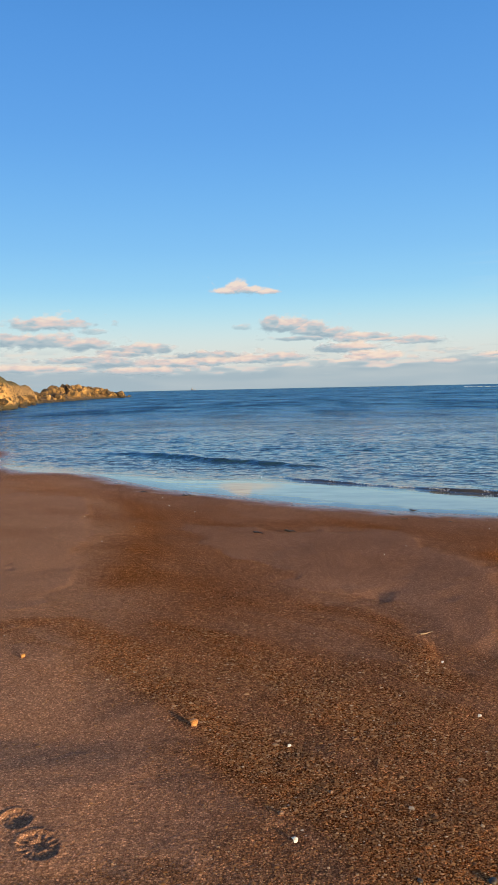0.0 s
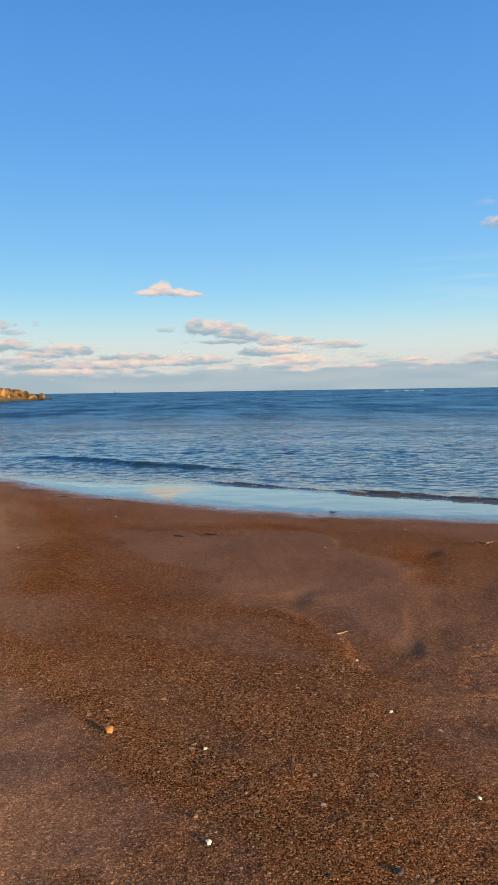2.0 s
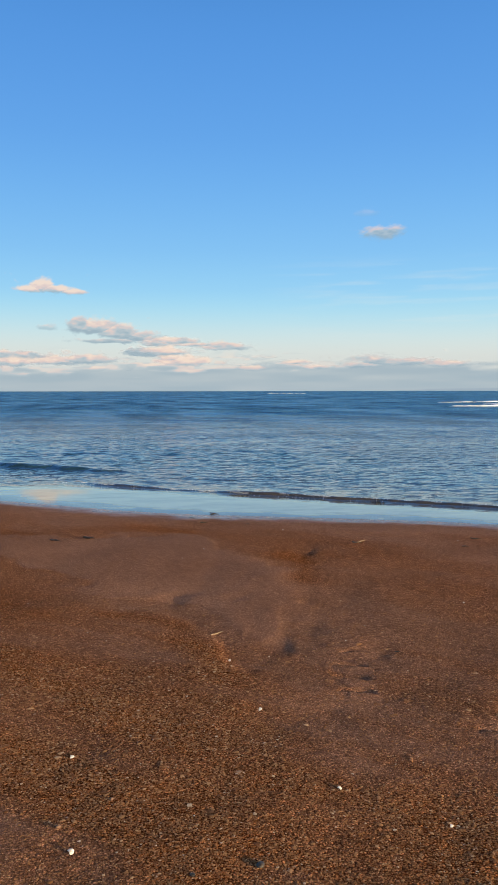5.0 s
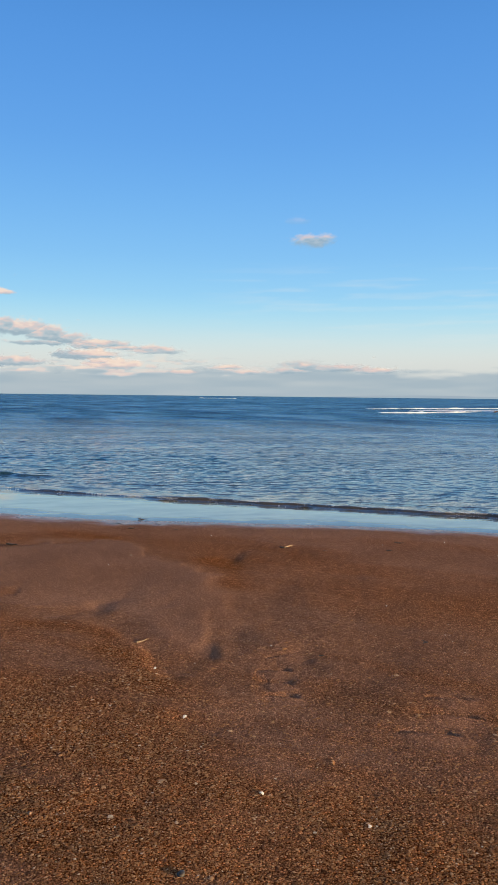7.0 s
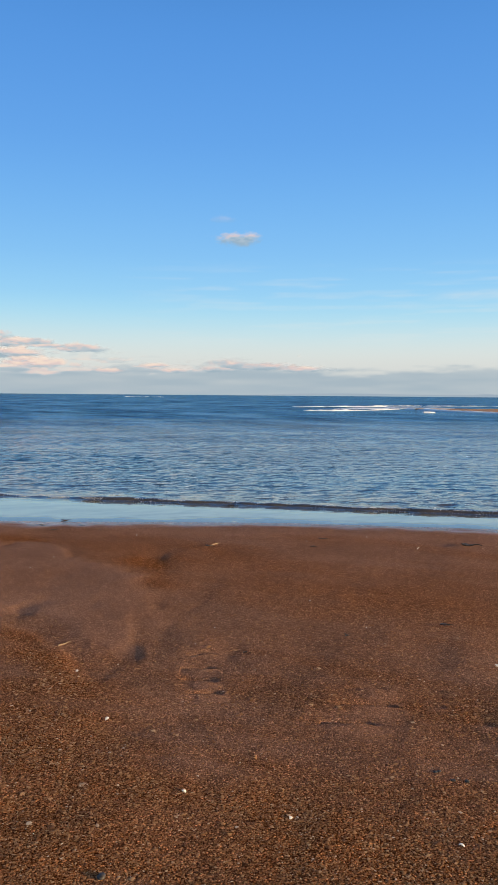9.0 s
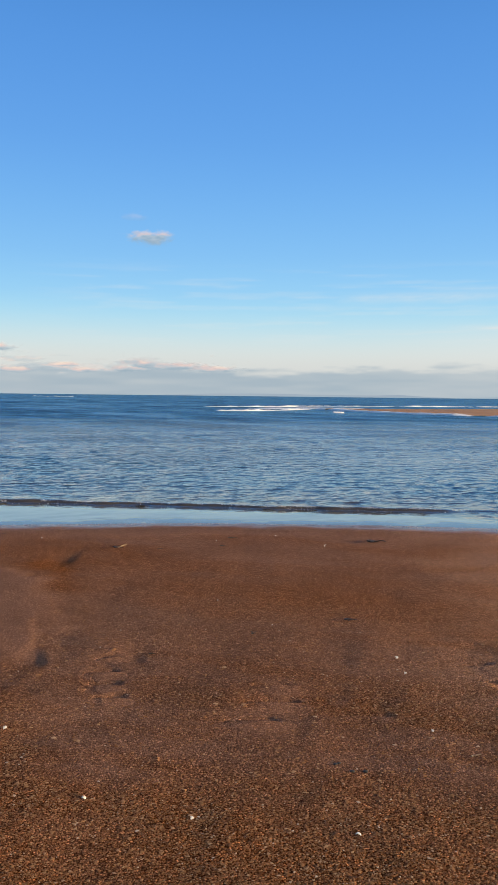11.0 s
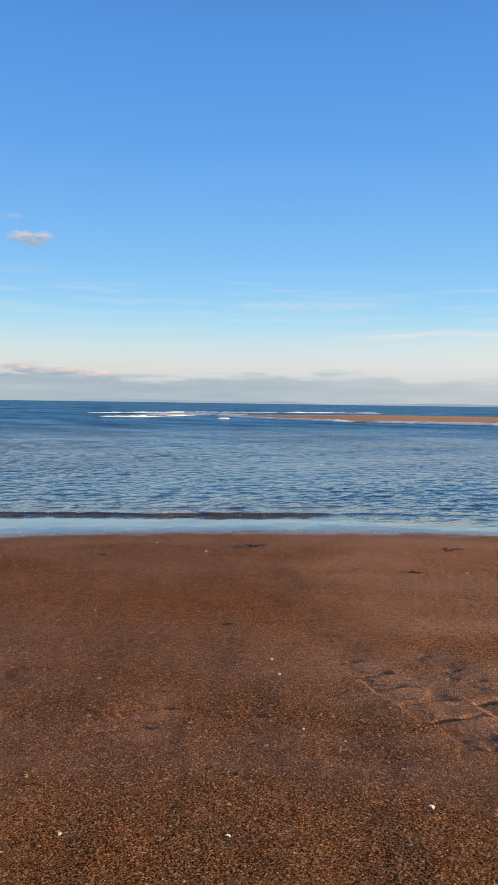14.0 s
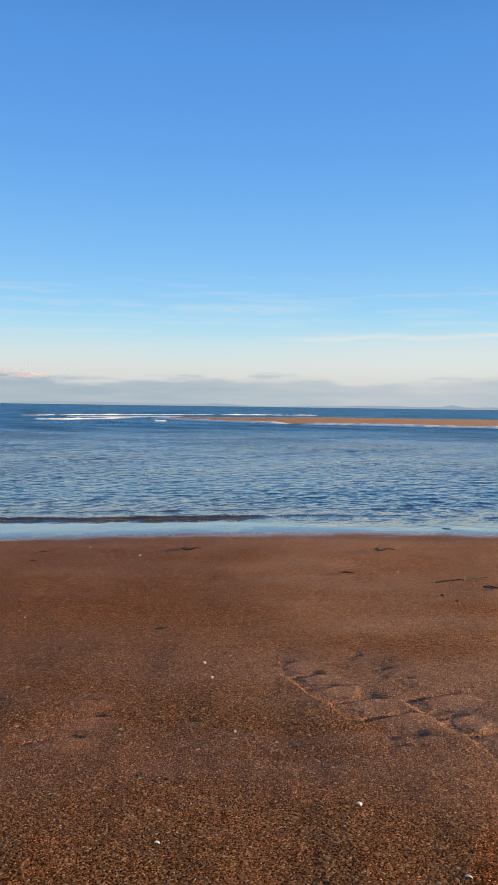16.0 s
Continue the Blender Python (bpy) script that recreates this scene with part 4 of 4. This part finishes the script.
def surf(points, height, width, seed, label, broken=0.35):
    """A low breaking wave: a ridge of foam along points in plan."""
    p = np.array(points, float)
    t = np.linspace(0, len(p) - 1, int(40 * (len(p) - 1)) + 60)
    cx, cy = np.interp(t, np.arange(len(p)), p[:, 0]), np.interp(t, np.arange(len(p)), p[:, 1])
    dx, dy = np.gradient(cx), np.gradient(cy)
    size = np.hypot(dx, dy) + 1e-9
    nx, ny = -dy / size, dx / size
    run = np.cumsum(size)
    u = t / t[-1]
    tall = height * np.clip(smooth(0, 0.08, u) * smooth(1, 0.9, u) * (0.8 + broken * 1.1 * fbm(run / 3.0, 0 * t, seed, 4, 0.6)), 0.02, None)
    rows = []
    for k in np.linspace(-1, 1, 9):
        lump = 1 + 0.22 * vnoise(run / 0.9, 0 * t + 1.5 * k, seed + 3)
        rows.append(np.stack([cx + nx * width * k * (0.7 + 0.3 * lump), cy + ny * width * k * (0.7 + 0.3 * lump), SEA - 0.03 + tall * (1 - k * k) ** 0.7 * lump], -1))
    me = grid_mesh("surf", np.concatenate(rows), 9, len(t))
    me.materials.append(FOAM)
    tagged(new("surf", me), label, "surf", "lines of surf", "structure")


surf([(60, 108), (68, 110), (78, 112), (84, 114)], 0.22, 0.9, 701, "white breaking wave off the tip of the sandbar")
surf([(82, 118), (92, 117.5), (101, 117), (112, 115.8)], 0.15, 0.7, 711, "thin white surf line behind the sandbar", 0.2)
surf([(110, 116), (122, 114.5), (132, 112.5), (140, 110.5)], 0.22, 1.0, 721, "white surf breaking behind the sandbar", 0.3)
surf([(56.0, 69.0), (56.4, 68.8), (56.9, 68.5), (57.3, 68.3)], 0.24, 0.5, 731, "small white breaker near the sandbar's tip", 0.15)
surf([(70, 90), (67.0, 81.0), (64.2, 70), (63.0, 62), (64.4, 54)], 0.30, 1.3, 741, "white water's edge along the sandbar", 0.1)
surf([(64.4, 54), (68.0, 47.4), (73.6, 35.2), (84.4, 19.0), (102, -4)], 0.28, 1.3, 751, "white water's edge along the sandbar", 0.1)
surf([(62, 94), (69, 97), (77, 98), (85, 97)], 0.10, 4.0, 771, "flat pale foam spread off the sandbar's tip", 0.5)
surf([(46.7, 81.3), (50.4, 79.9), (58.8, 83.3), (70.7, 91.1)], 0.17, 0.7, 781, "white breaking wave inside the outer surf line", 0.3)
surf([(150, 520), (165, 516), (178, 510)], 0.3, 2.0, 761, "far white surf on a reef near the horizon", 0.5)


def ship():
    grp = new("ship")
    white = mat("ship_paint", (0.2, 0.21, 0.23), 0.5)[0]
    hull = bmesh.new()
    bmesh.ops.create_cube(hull, size=1.0)
    for v in hull.verts:
        v.co.x *= 30 * (0.85 if v.co.z < 0 else 1.0)
        v.co.y *= 7
        v.co.z = v.co.z * 4 + 1.6
    part("hull", hull, mat("dark_hull", (0.12, 0.13, 0.16), 0.6)[0], grp)
    house = bmesh.new()
    bmesh.ops.create_cube(house, size=1.0)
    for v in house.verts:
        v.co = Vector((v.co.x * 7 - 8, v.co.y * 5, v.co.z * 6 + 6.4))
    part("wheelhouse", house, white, grp)
    mast = bmesh.new()
    bmesh.ops.create_cone(mast, segments=6, radius1=0.4, radius2=0.3, depth=9, cap_ends=True)
    bmesh.ops.translate(mast, verts=mast.verts, vec=(-6, 0, 12))
    part("mast", mast, white, grp)
    grp.location = (-300, 4080, SEA)
    tagged(grp, "tiny ship far off on the horizon", "ship")


ship()

# ---- the wavelet's foam ----
def specks(name, centres, radii, squash, material, seed):
    """Many small five-sided lumps, bedded in what lies below, in one mesh."""
    rng = np.random.default_rng(seed)
    count = len(centres)
    spoke = np.arange(5) * 2 * np.pi / 5
    base = np.concatenate([np.stack([np.cos(spoke), np.sin(spoke), 0 * spoke - 0.25], -1), [(0, 0, 0.9)]])
    v = base[None] * rng.uniform(0.7, 1.2, (count, 6, 1)) + rng.normal(0, 0.14, (count, 6, 3))
    a = rng.uniform(0, 6.283, count)
    c, s = np.cos(a)[:, None], np.sin(a)[:, None]
    long = rng.uniform(0.75, 1.5, (count, 1))
    x, y = v[..., 0] * long, v[..., 1]
    v = np.stack([x * c - y * s, x * s + y * c, v[..., 2] * squash], -1) * radii[:, None, None] + centres[:, None, :]
    tri = np.array([(k, (k + 1) % 5, 5) for k in range(5)])
    tris = (tri[None] + 6 * np.arange(count)[:, None, None]).reshape(-1, 3)
    me = bpy.data.meshes.new(name)
    me.vertices.add(count * 6)
    me.vertices.foreach_set("co", v.astype(np.float32).ravel())
    me.loops.add(tris.size)
    me.loops.foreach_set("vertex_index", tris.astype(np.int32).ravel())
    me.polygons.add(len(tris))
    me.polygons.foreach_set("loop_start", np.arange(0, tris.size, 3, dtype=np.int32))
    me.update(calc_edges=True)
    me.materials.append(material)
    return new(name, me)


rng = np.random.default_rng(8)
fe = rng.uniform(-9.5, 3.4, 26000)
fd = crest_at(fe) - 0.005 - np.abs(rng.normal(0, 0.05, len(fe)))
keep = rng.random(26000) < np.clip(0.05 + 0.6 * smooth(0.0, 0.8, fbm(fe / 0.6, fd / 0.10, 771, 3)), 0, 1)
fe, fd = fe[keep], fd[keep]
fz = SEA + rise_at(fe) * np.exp(-((fd - crest_at(fe)) / 0.07) ** 2) + 0.001
fx, fy = SEAWARD[0] * fd + ALONG[0] * fe, SEAWARD[1] * fd + ALONG[1] * fe
foam = specks("wave_foam", np.stack([fx, fy, fz], -1), rng.uniform(0.003, 0.008, len(fe)), 0.25, FOAM, 9)
tagged(foam, "broken white foam on the crest of a small shore wave", "foam", kind="stuff")


# ---- what lies on the sand ----
def grit_material():
    m, n, l, b = mat("beach_grit", (0.3, 0.15, 0.06), 0.6)
    b.inputs["Specular IOR Level"].default_value = 0.04
    isle = n.new("ShaderNodeNewGeometry").outputs["Random Per Island"]
    l.new(ramp(n, l, isle, [(0.0, (0.17, 0.074, 0.033)), (0.25, (0.24, 0.103, 0.040)), (0.55, (0.31, 0.143, 0.056)), (0.85, (0.42, 0.215, 0.092)), (0.98, (0.50, 0.31, 0.17)), (1.0, (0.58, 0.46, 0.34))]).outputs[0], b.inputs["Base Color"])
    return m


rng = np.random.default_rng(21)
want = 620000
gr = np.concatenate([1.75 + (6.2 - 1.75) * rng.random(want - 110000) ** 1.35, 5.0 + 7.0 * rng.random(110000)])
ga = np.radians(rng.uniform(-25, 70, want))
px, py = gr * np.sin(ga), gr * np.cos(ga)
cluster = 0.5 + 0.5 * fbm(px / 0.12, py / 0.12, 781, 3)
odds = grit_amount(px, py) ** 1.3 * (0.45 + 0.6 * cluster) * np.where(np.arange(want) < want - 110000, smooth(6.2, 4.0, gr), 0.5 * smooth(4.8, 6.5, gr)) + np.where(np.arange(want) < want - 110000, 0.10, 0.07) * (1 - fine_amount(px, py))
keep = np.nonzero(rng.random(want) < np.clip(odds, 0, 1))[0]
keep = np.sort(rng.permutation(keep)[:125000])
px, py, gr = px[keep], py[keep], gr[keep]
size = np.clip(0.00110 * gr, 0.0022, 0.0042) * rng.lognormal(0, 0.38, len(px))
grit = specks("grit", np.stack([px, py, ground_z(px, py) + 0.12 * size], -1), size, 0.27, grit_material(), 22)
tagged(grit, "coarse brown, orange and pale shell grit on the sand", "grit", kind="stuff")


def shell_material(name, a, b_):
    m, n, l, b = mat(name, a, 0.4)
    pos = n.new("ShaderNodeTexCoord").outputs["Object"]
    wave = n.new("ShaderNodeTexWave")
    wave.wave_type, wave.rings_direction = "RINGS", "X"
    wave.inputs["Scale"].default_value, wave.inputs["Distortion"].default_value = 90, 2.0
    l.new(pos, wave.inputs["Vector"])
    l.new(mix(n, l, wave.outputs["Fac"], a, b_), b.inputs["Base Color"])
    bump(n, l, wave.outputs["Fac"], 0.4, 0.001, b)
    return m


SHELL_WHITE = shell_material("white_shell", (0.80, 0.77, 0.72), (0.62, 0.55, 0.47))
SHELL_ORANGE = shell_material("orange_shell", (0.52, 0.25, 0.07), (0.36, 0.14, 0.04))
WEED = mat("dried_kelp", (0.022, 0.014, 0.008), 0.5)[0]
WOOD = mat("driftwood", (0.30, 0.21, 0.14), 0.8)[0]


def stone_material(name, a, b_):
    m, n, l, b = mat(name, a, 0.55)
    pos = n.new("ShaderNodeTexCoord").outputs["Object"]
    t = noise_tex(n, l, pos, 120, 4)
    l.new(ramp(n, l, t.outputs[0], [(0.35, a), (0.65, b_)]).outputs[0], b.inputs["Base Color"])
    bump(n, l, t.outputs[0], 0.4, 0.002, b)
    return m


DARK_STONE = stone_material("dark_stone", (0.014, 0.012, 0.011), (0.055, 0.046, 0.040))
CLOD = stone_material("damp_clod", (0.10, 0.055, 0.036), (0.20, 0.115, 0.075))
PALE_STONE = stone_material("pale_stone", (0.62, 0.57, 0.50), (0.80, 0.77, 0.72))


def on_sand(x, y):
    return float(ground_z(np.array([x]), np.array([y]))[0])


def shell(x, y, size, material, label, tilt, turn, tall=0.42):
    """A half shell: a domed fan with ribs and a hinge, lying on the sand."""
    rows, cols = 9, 19
    co = []
    for i in range(rows):
        r = i / (rows - 1)
        for j in range(cols):
            a = radians(-100 + 200 * j / (cols - 1))
            rib = 1 + 0.035 * math.cos(j * math.pi)
            co.append((size * (r * math.cos(a) * rib * 1.1 - 0.35), size * 0.85 * r * math.sin(a) * rib, size * tall * math.cos(r * 1.45) * (0.35 + 0.65 * r ** 0.3) - size * 0.05))
    me = grid_mesh("shell", co, rows, cols)
    me.materials.append(material)
    ob = new("shell", me)
    thick = ob.modifiers.new("wall", "SOLIDIFY")
    thick.thickness = size * 0.07
    ob.matrix_world = Matrix.LocRotScale((x, y, on_sand(x, y) + size * 0.12 * (1 + tilt)), Euler((tilt * 0.6, -tilt * 0.5, turn)), None)
    return tagged(ob, label, "shell", "shells on the beach")


def lump(name, x, y, size, material, label, category, group, seed, flat=0.65):
    bm = bmesh.new()
    bmesh.ops.create_icosphere(bm, subdivisions=2, radius=1.0)
    r = random.Random(seed)
    sx_, sy_ = r.uniform(0.85, 1.35), r.uniform(0.7, 1.0)
    for v in bm.verts:
        k = 1 + 0.22 * noise.noise(v.co * 1.6 + Vector((seed * 2.7, 1, 4)))
        v.co = Vector((v.co.x * sx_, v.co.y * sy_, v.co.z * flat)) * k * size
    ob = part(name, bm, material)
    ob.matrix_world = pose(x, y, max(on_sand(x, y), SEA - 0.02) + size * flat * 0.5, 0, 0, r.uniform(0, 360))
    return tagged(ob, label, category, group)


def ribbon(x0, y0, turn, length, width, seed):
    """A strand of weed or a twig: a bent, tapered tube close to the sand; x, y, z and radius."""
    r = random.Random(seed)
    pts = []
    a, x, y = radians(turn), x0, y0
    for k in range(9):
        u = k / 8
        pts.append((x, y, on_sand(x, y) + width * 0.8 + length * 0.10 * math.sin(u * 3.1 + seed) ** 2 * r.uniform(0.3, 1.0), width * (1 - 0.7 * u)))
        a += r.uniform(-0.35, 0.35)
        x, y = x + math.cos(a) * length / 8, y + math.sin(a) * length / 8
    return pts


def tube(bm, pts, sides=6, flat=0.6):
    rings = []
    for k, (x, y, z, w) in enumerate(pts):
        nx, ny = pts[min(k + 1, len(pts) - 1)][0] - pts[max(k - 1, 0)][0], pts[min(k + 1, len(pts) - 1)][1] - pts[max(k - 1, 0)][1]
        size = math.hypot(nx, ny) or 1
        sx_, sy_ = -ny / size, nx / size
        rings.append([bm.verts.new((x + sx_ * w * math.cos(6.283 * j / sides), y + sy_ * w * math.cos(6.283 * j / sides), z + flat * w * math.sin(6.283 * j / sides))) for j in range(sides)])
    for p, q in zip(rings, rings[1:]):
        for j in range(sides):
            bm.faces.new((p[j], p[(j + 1) % sides], q[(j + 1) % sides], q[j]))
    bm.faces.new(rings[0])
    bm.faces.new(rings[-1][::-1])


def kelp(x, y, size, seed, label, turn):
    """A scrap of weed: a stalk with one or two blades under it as parts."""
    thing = new("seaweed")
    r = random.Random(seed)
    bm = bmesh.new()
    tube(bm, ribbon(x, y, turn, size, size * 0.09, seed))
    part("stalk", bm, WEED, thing)
    for k in range(r.choice((1, 2))):
        bm = bmesh.new()
        tube(bm, ribbon(x + r.uniform(-0.1, 0.1) * size, y + r.uniform(-0.1, 0.1) * size, turn + r.uniform(-60, 60), size * r.uniform(0.5, 0.8), size * 0.13, seed + 31 * (k + 1)), 6, 0.3)
        part("blade", bm, WEED, thing)
    return tagged(thing, label, "seaweed", "scraps of seaweed on the beach")


def twig(x0, y0, x1, y1, width, seed, label, material):
    bm = bmesh.new()
    r = random.Random(seed)
    pts = []
    for k in range(9):
        u = k / 8
        x, y = x0 + (x1 - x0) * u + r.uniform(-0.3, 0.3) * width * 2, y0 + (y1 - y0) * u + r.uniform(-0.3, 0.3) * width * 2
        pts.append((x, y, on_sand(x, y) + width * (0.7 + 1.6 * u), width * (1 - 0.5 * u)))
    tube(bm, pts, 7, 1.0)
    return tagged(part("twig", bm, material), label, "twig", "twigs on the beach")


rnd = random.Random(5)
ORANGE_AT = [(-0.29, 3.4), (-1.39, 4.35), (1.19, 2.65), (1.59, 2.8), (1.57, 2.5), (1.6, 2.82)]
ORANGE_SIZE = (0.029, 0.022, 0.012, 0.011, 0.010, 0.011)
for (x, y), size in zip(ORANGE_AT, ORANGE_SIZE):
    shell(x, y, size, SHELL_ORANGE, "small orange shell lying on damp grit", 0.9 if size > 0.015 else 0.2, rnd.uniform(-0.6, 0.6), 0.6 if size > 0.015 else 0.42)
WHITE_AT = [(0.15, 3.18), (0.13, 2.45), (1.13, 4.32), (1.1, 3.51), (2.72, 1.5), (4.25, 2.42), (1.96, 1.87), (2.89, 2.39), (3.55, 3.33), (3.39, 3.09), (2.57, 0.94), (1.49, 2.29), (1.19, 2.64)]
WHITE_SIZE = (0.014, 0.015, 0.014, 0.015, 0.015, 0.015, 0.012, 0.011, 0.015, 0.014, 0.014, 0.011, 0.011)
for (x, y), size in zip(WHITE_AT, WHITE_SIZE):
    shell(x, y, size, SHELL_WHITE, "small white shell half sunk in the grit", rnd.uniform(0.1, 0.7), rnd.uniform(-0.8, 0.8))
PEBBLES_AT = [(0.41, 2.91), (3.04, 9.31), (1.39, 7.61), (1.72, 8.1), (-1.51, 9.49), (-1.71, 8.37), (-0.83, 10.95), (-1.29, 11.66), (-1.52, 12.73), (-2.95, 14.91), (-4.02, 12.97), (-3.8, 13.08), (-4.19, 13.86), (-2.62, 9.33), (-2.36, 10.41), (0.58, 2.57), (-1.64, 4.77), (1.98, 4.51), (2.26, 4.83), (4.89, 8.0), (5.82, 8.01), (3.29, 4.38), (5.86, 7.0), (5.94, 7.08), (5.1, 2.48), (8.55, 6.34), (7.31, 4.23), (2.22, 1.31), (3.33, 5.27), (5.88, 7.03)]
for k, (x, y) in enumerate(PEBBLES_AT):
    far = math.hypot(x, y)
    lump("pebble", x, y, 0.0011 * far ** 0.9 * rnd.uniform(0.7, 1.25), PALE_STONE, "small pale pebble on the brown sand", "pebble", "pebbles on the beach", 40 + k, 0.5)
STONES_AT = [(0.74, 2.22), (2.32, 2.24), (6.57, 3.27), (10.41, 6.16), (11.08, 5.7), (2.25, 2.36), (2.27, 2.27), (2.27, 2.36), (0.51, 2.22), (6.45, 3.05)]
STONE_SIZE = (0.019, 0.014, 0.026, 0.024, 0.085, 0.009, 0.011, 0.009, 0.010, 0.020)
for k, ((x, y), size) in enumerate(zip(STONES_AT, STONE_SIZE)):
    lump("stone", x, y, size, DARK_STONE, "dark wet stone lying on the sand", "stone", "dark stones on the beach", 90 + k, 0.22 if size > 0.08 else 0.38)
WEED_AT = [(2.09, 10.69), (2.14, 10.16), (-1.07, 12.92), (-1.95, 13.51), (0.5, 9.11), (0.11, 9.01), (2.73, 9.93), (2.5, 11.14), (3.61, 8.1), (3.97, 7.73), (5.17, 8.05), (4.76, 7.6), (3.89, 4.19), (3.06, 4.28), (2.23, 4.22), (6.63, 6.97), (6.83, 4.56), (8.38, 5.12), (6.8, 4.55), (7.22, 3.06), (6.62, 6.9), (3.04, 4.24)]
WEED_SIZE = (0.13, 0.12, 0.22, 0.15, 0.18, 0.15, 0.07, 0.14, 0.13, 0.07, 0.12, 0.09, 0.10, 0.05, 0.05, 0.14, 0.10, 0.26, 0.13, 0.24, 0.24, 0.05)
for k, ((x, y), size) in enumerate(zip(WEED_AT, WEED_SIZE)):
    kelp(x - 0.4 * size, y + 0.25 * size, size, 130 + k, "dark scrap of dried seaweed on the sand", -36 + rnd.uniform(-18, 18))
TWIG_ENDS = [(1.13, 4.87), (1.22, 4.91), (7.03, 3.64), (7.3, 3.47), (7.35, 3.47), (7.62, 3.33), (2.84, 2.1), (2.88, 2.08)]
for k in range(0, len(TWIG_ENDS), 2):
    (x0, y0), (x1, y1) = TWIG_ENDS[k], TWIG_ENDS[k + 1]
    long = math.hypot(x1 - x0, y1 - y0)
    twig(x0, y0, x1, y1, 0.0045 if long < 0.3 else 0.010, 200 + k, "pale driftwood twig on the sand" if long < 0.3 else "long dark stick half buried in sand", WOOD if long < 0.3 else WEED)
twig(3.60, 8.12, 3.74, 8.20, 0.008, 260, "pale driftwood twig caught in seaweed", WOOD)
CLODS_AT = [(-0.2, 2.68), (-0.27, 2.76), (0.09, 2.62), (-0.65, 2.8), (-0.48, 2.33), (0.29, 2.76)]
for k, (x, y) in enumerate(CLODS_AT):
    lump("clod", x, y, (0.005, 0.006, 0.009)[k % 3], CLOD, "small dark clod of damp sand", "clod", "clods on the beach", 300 + k, 0.75)
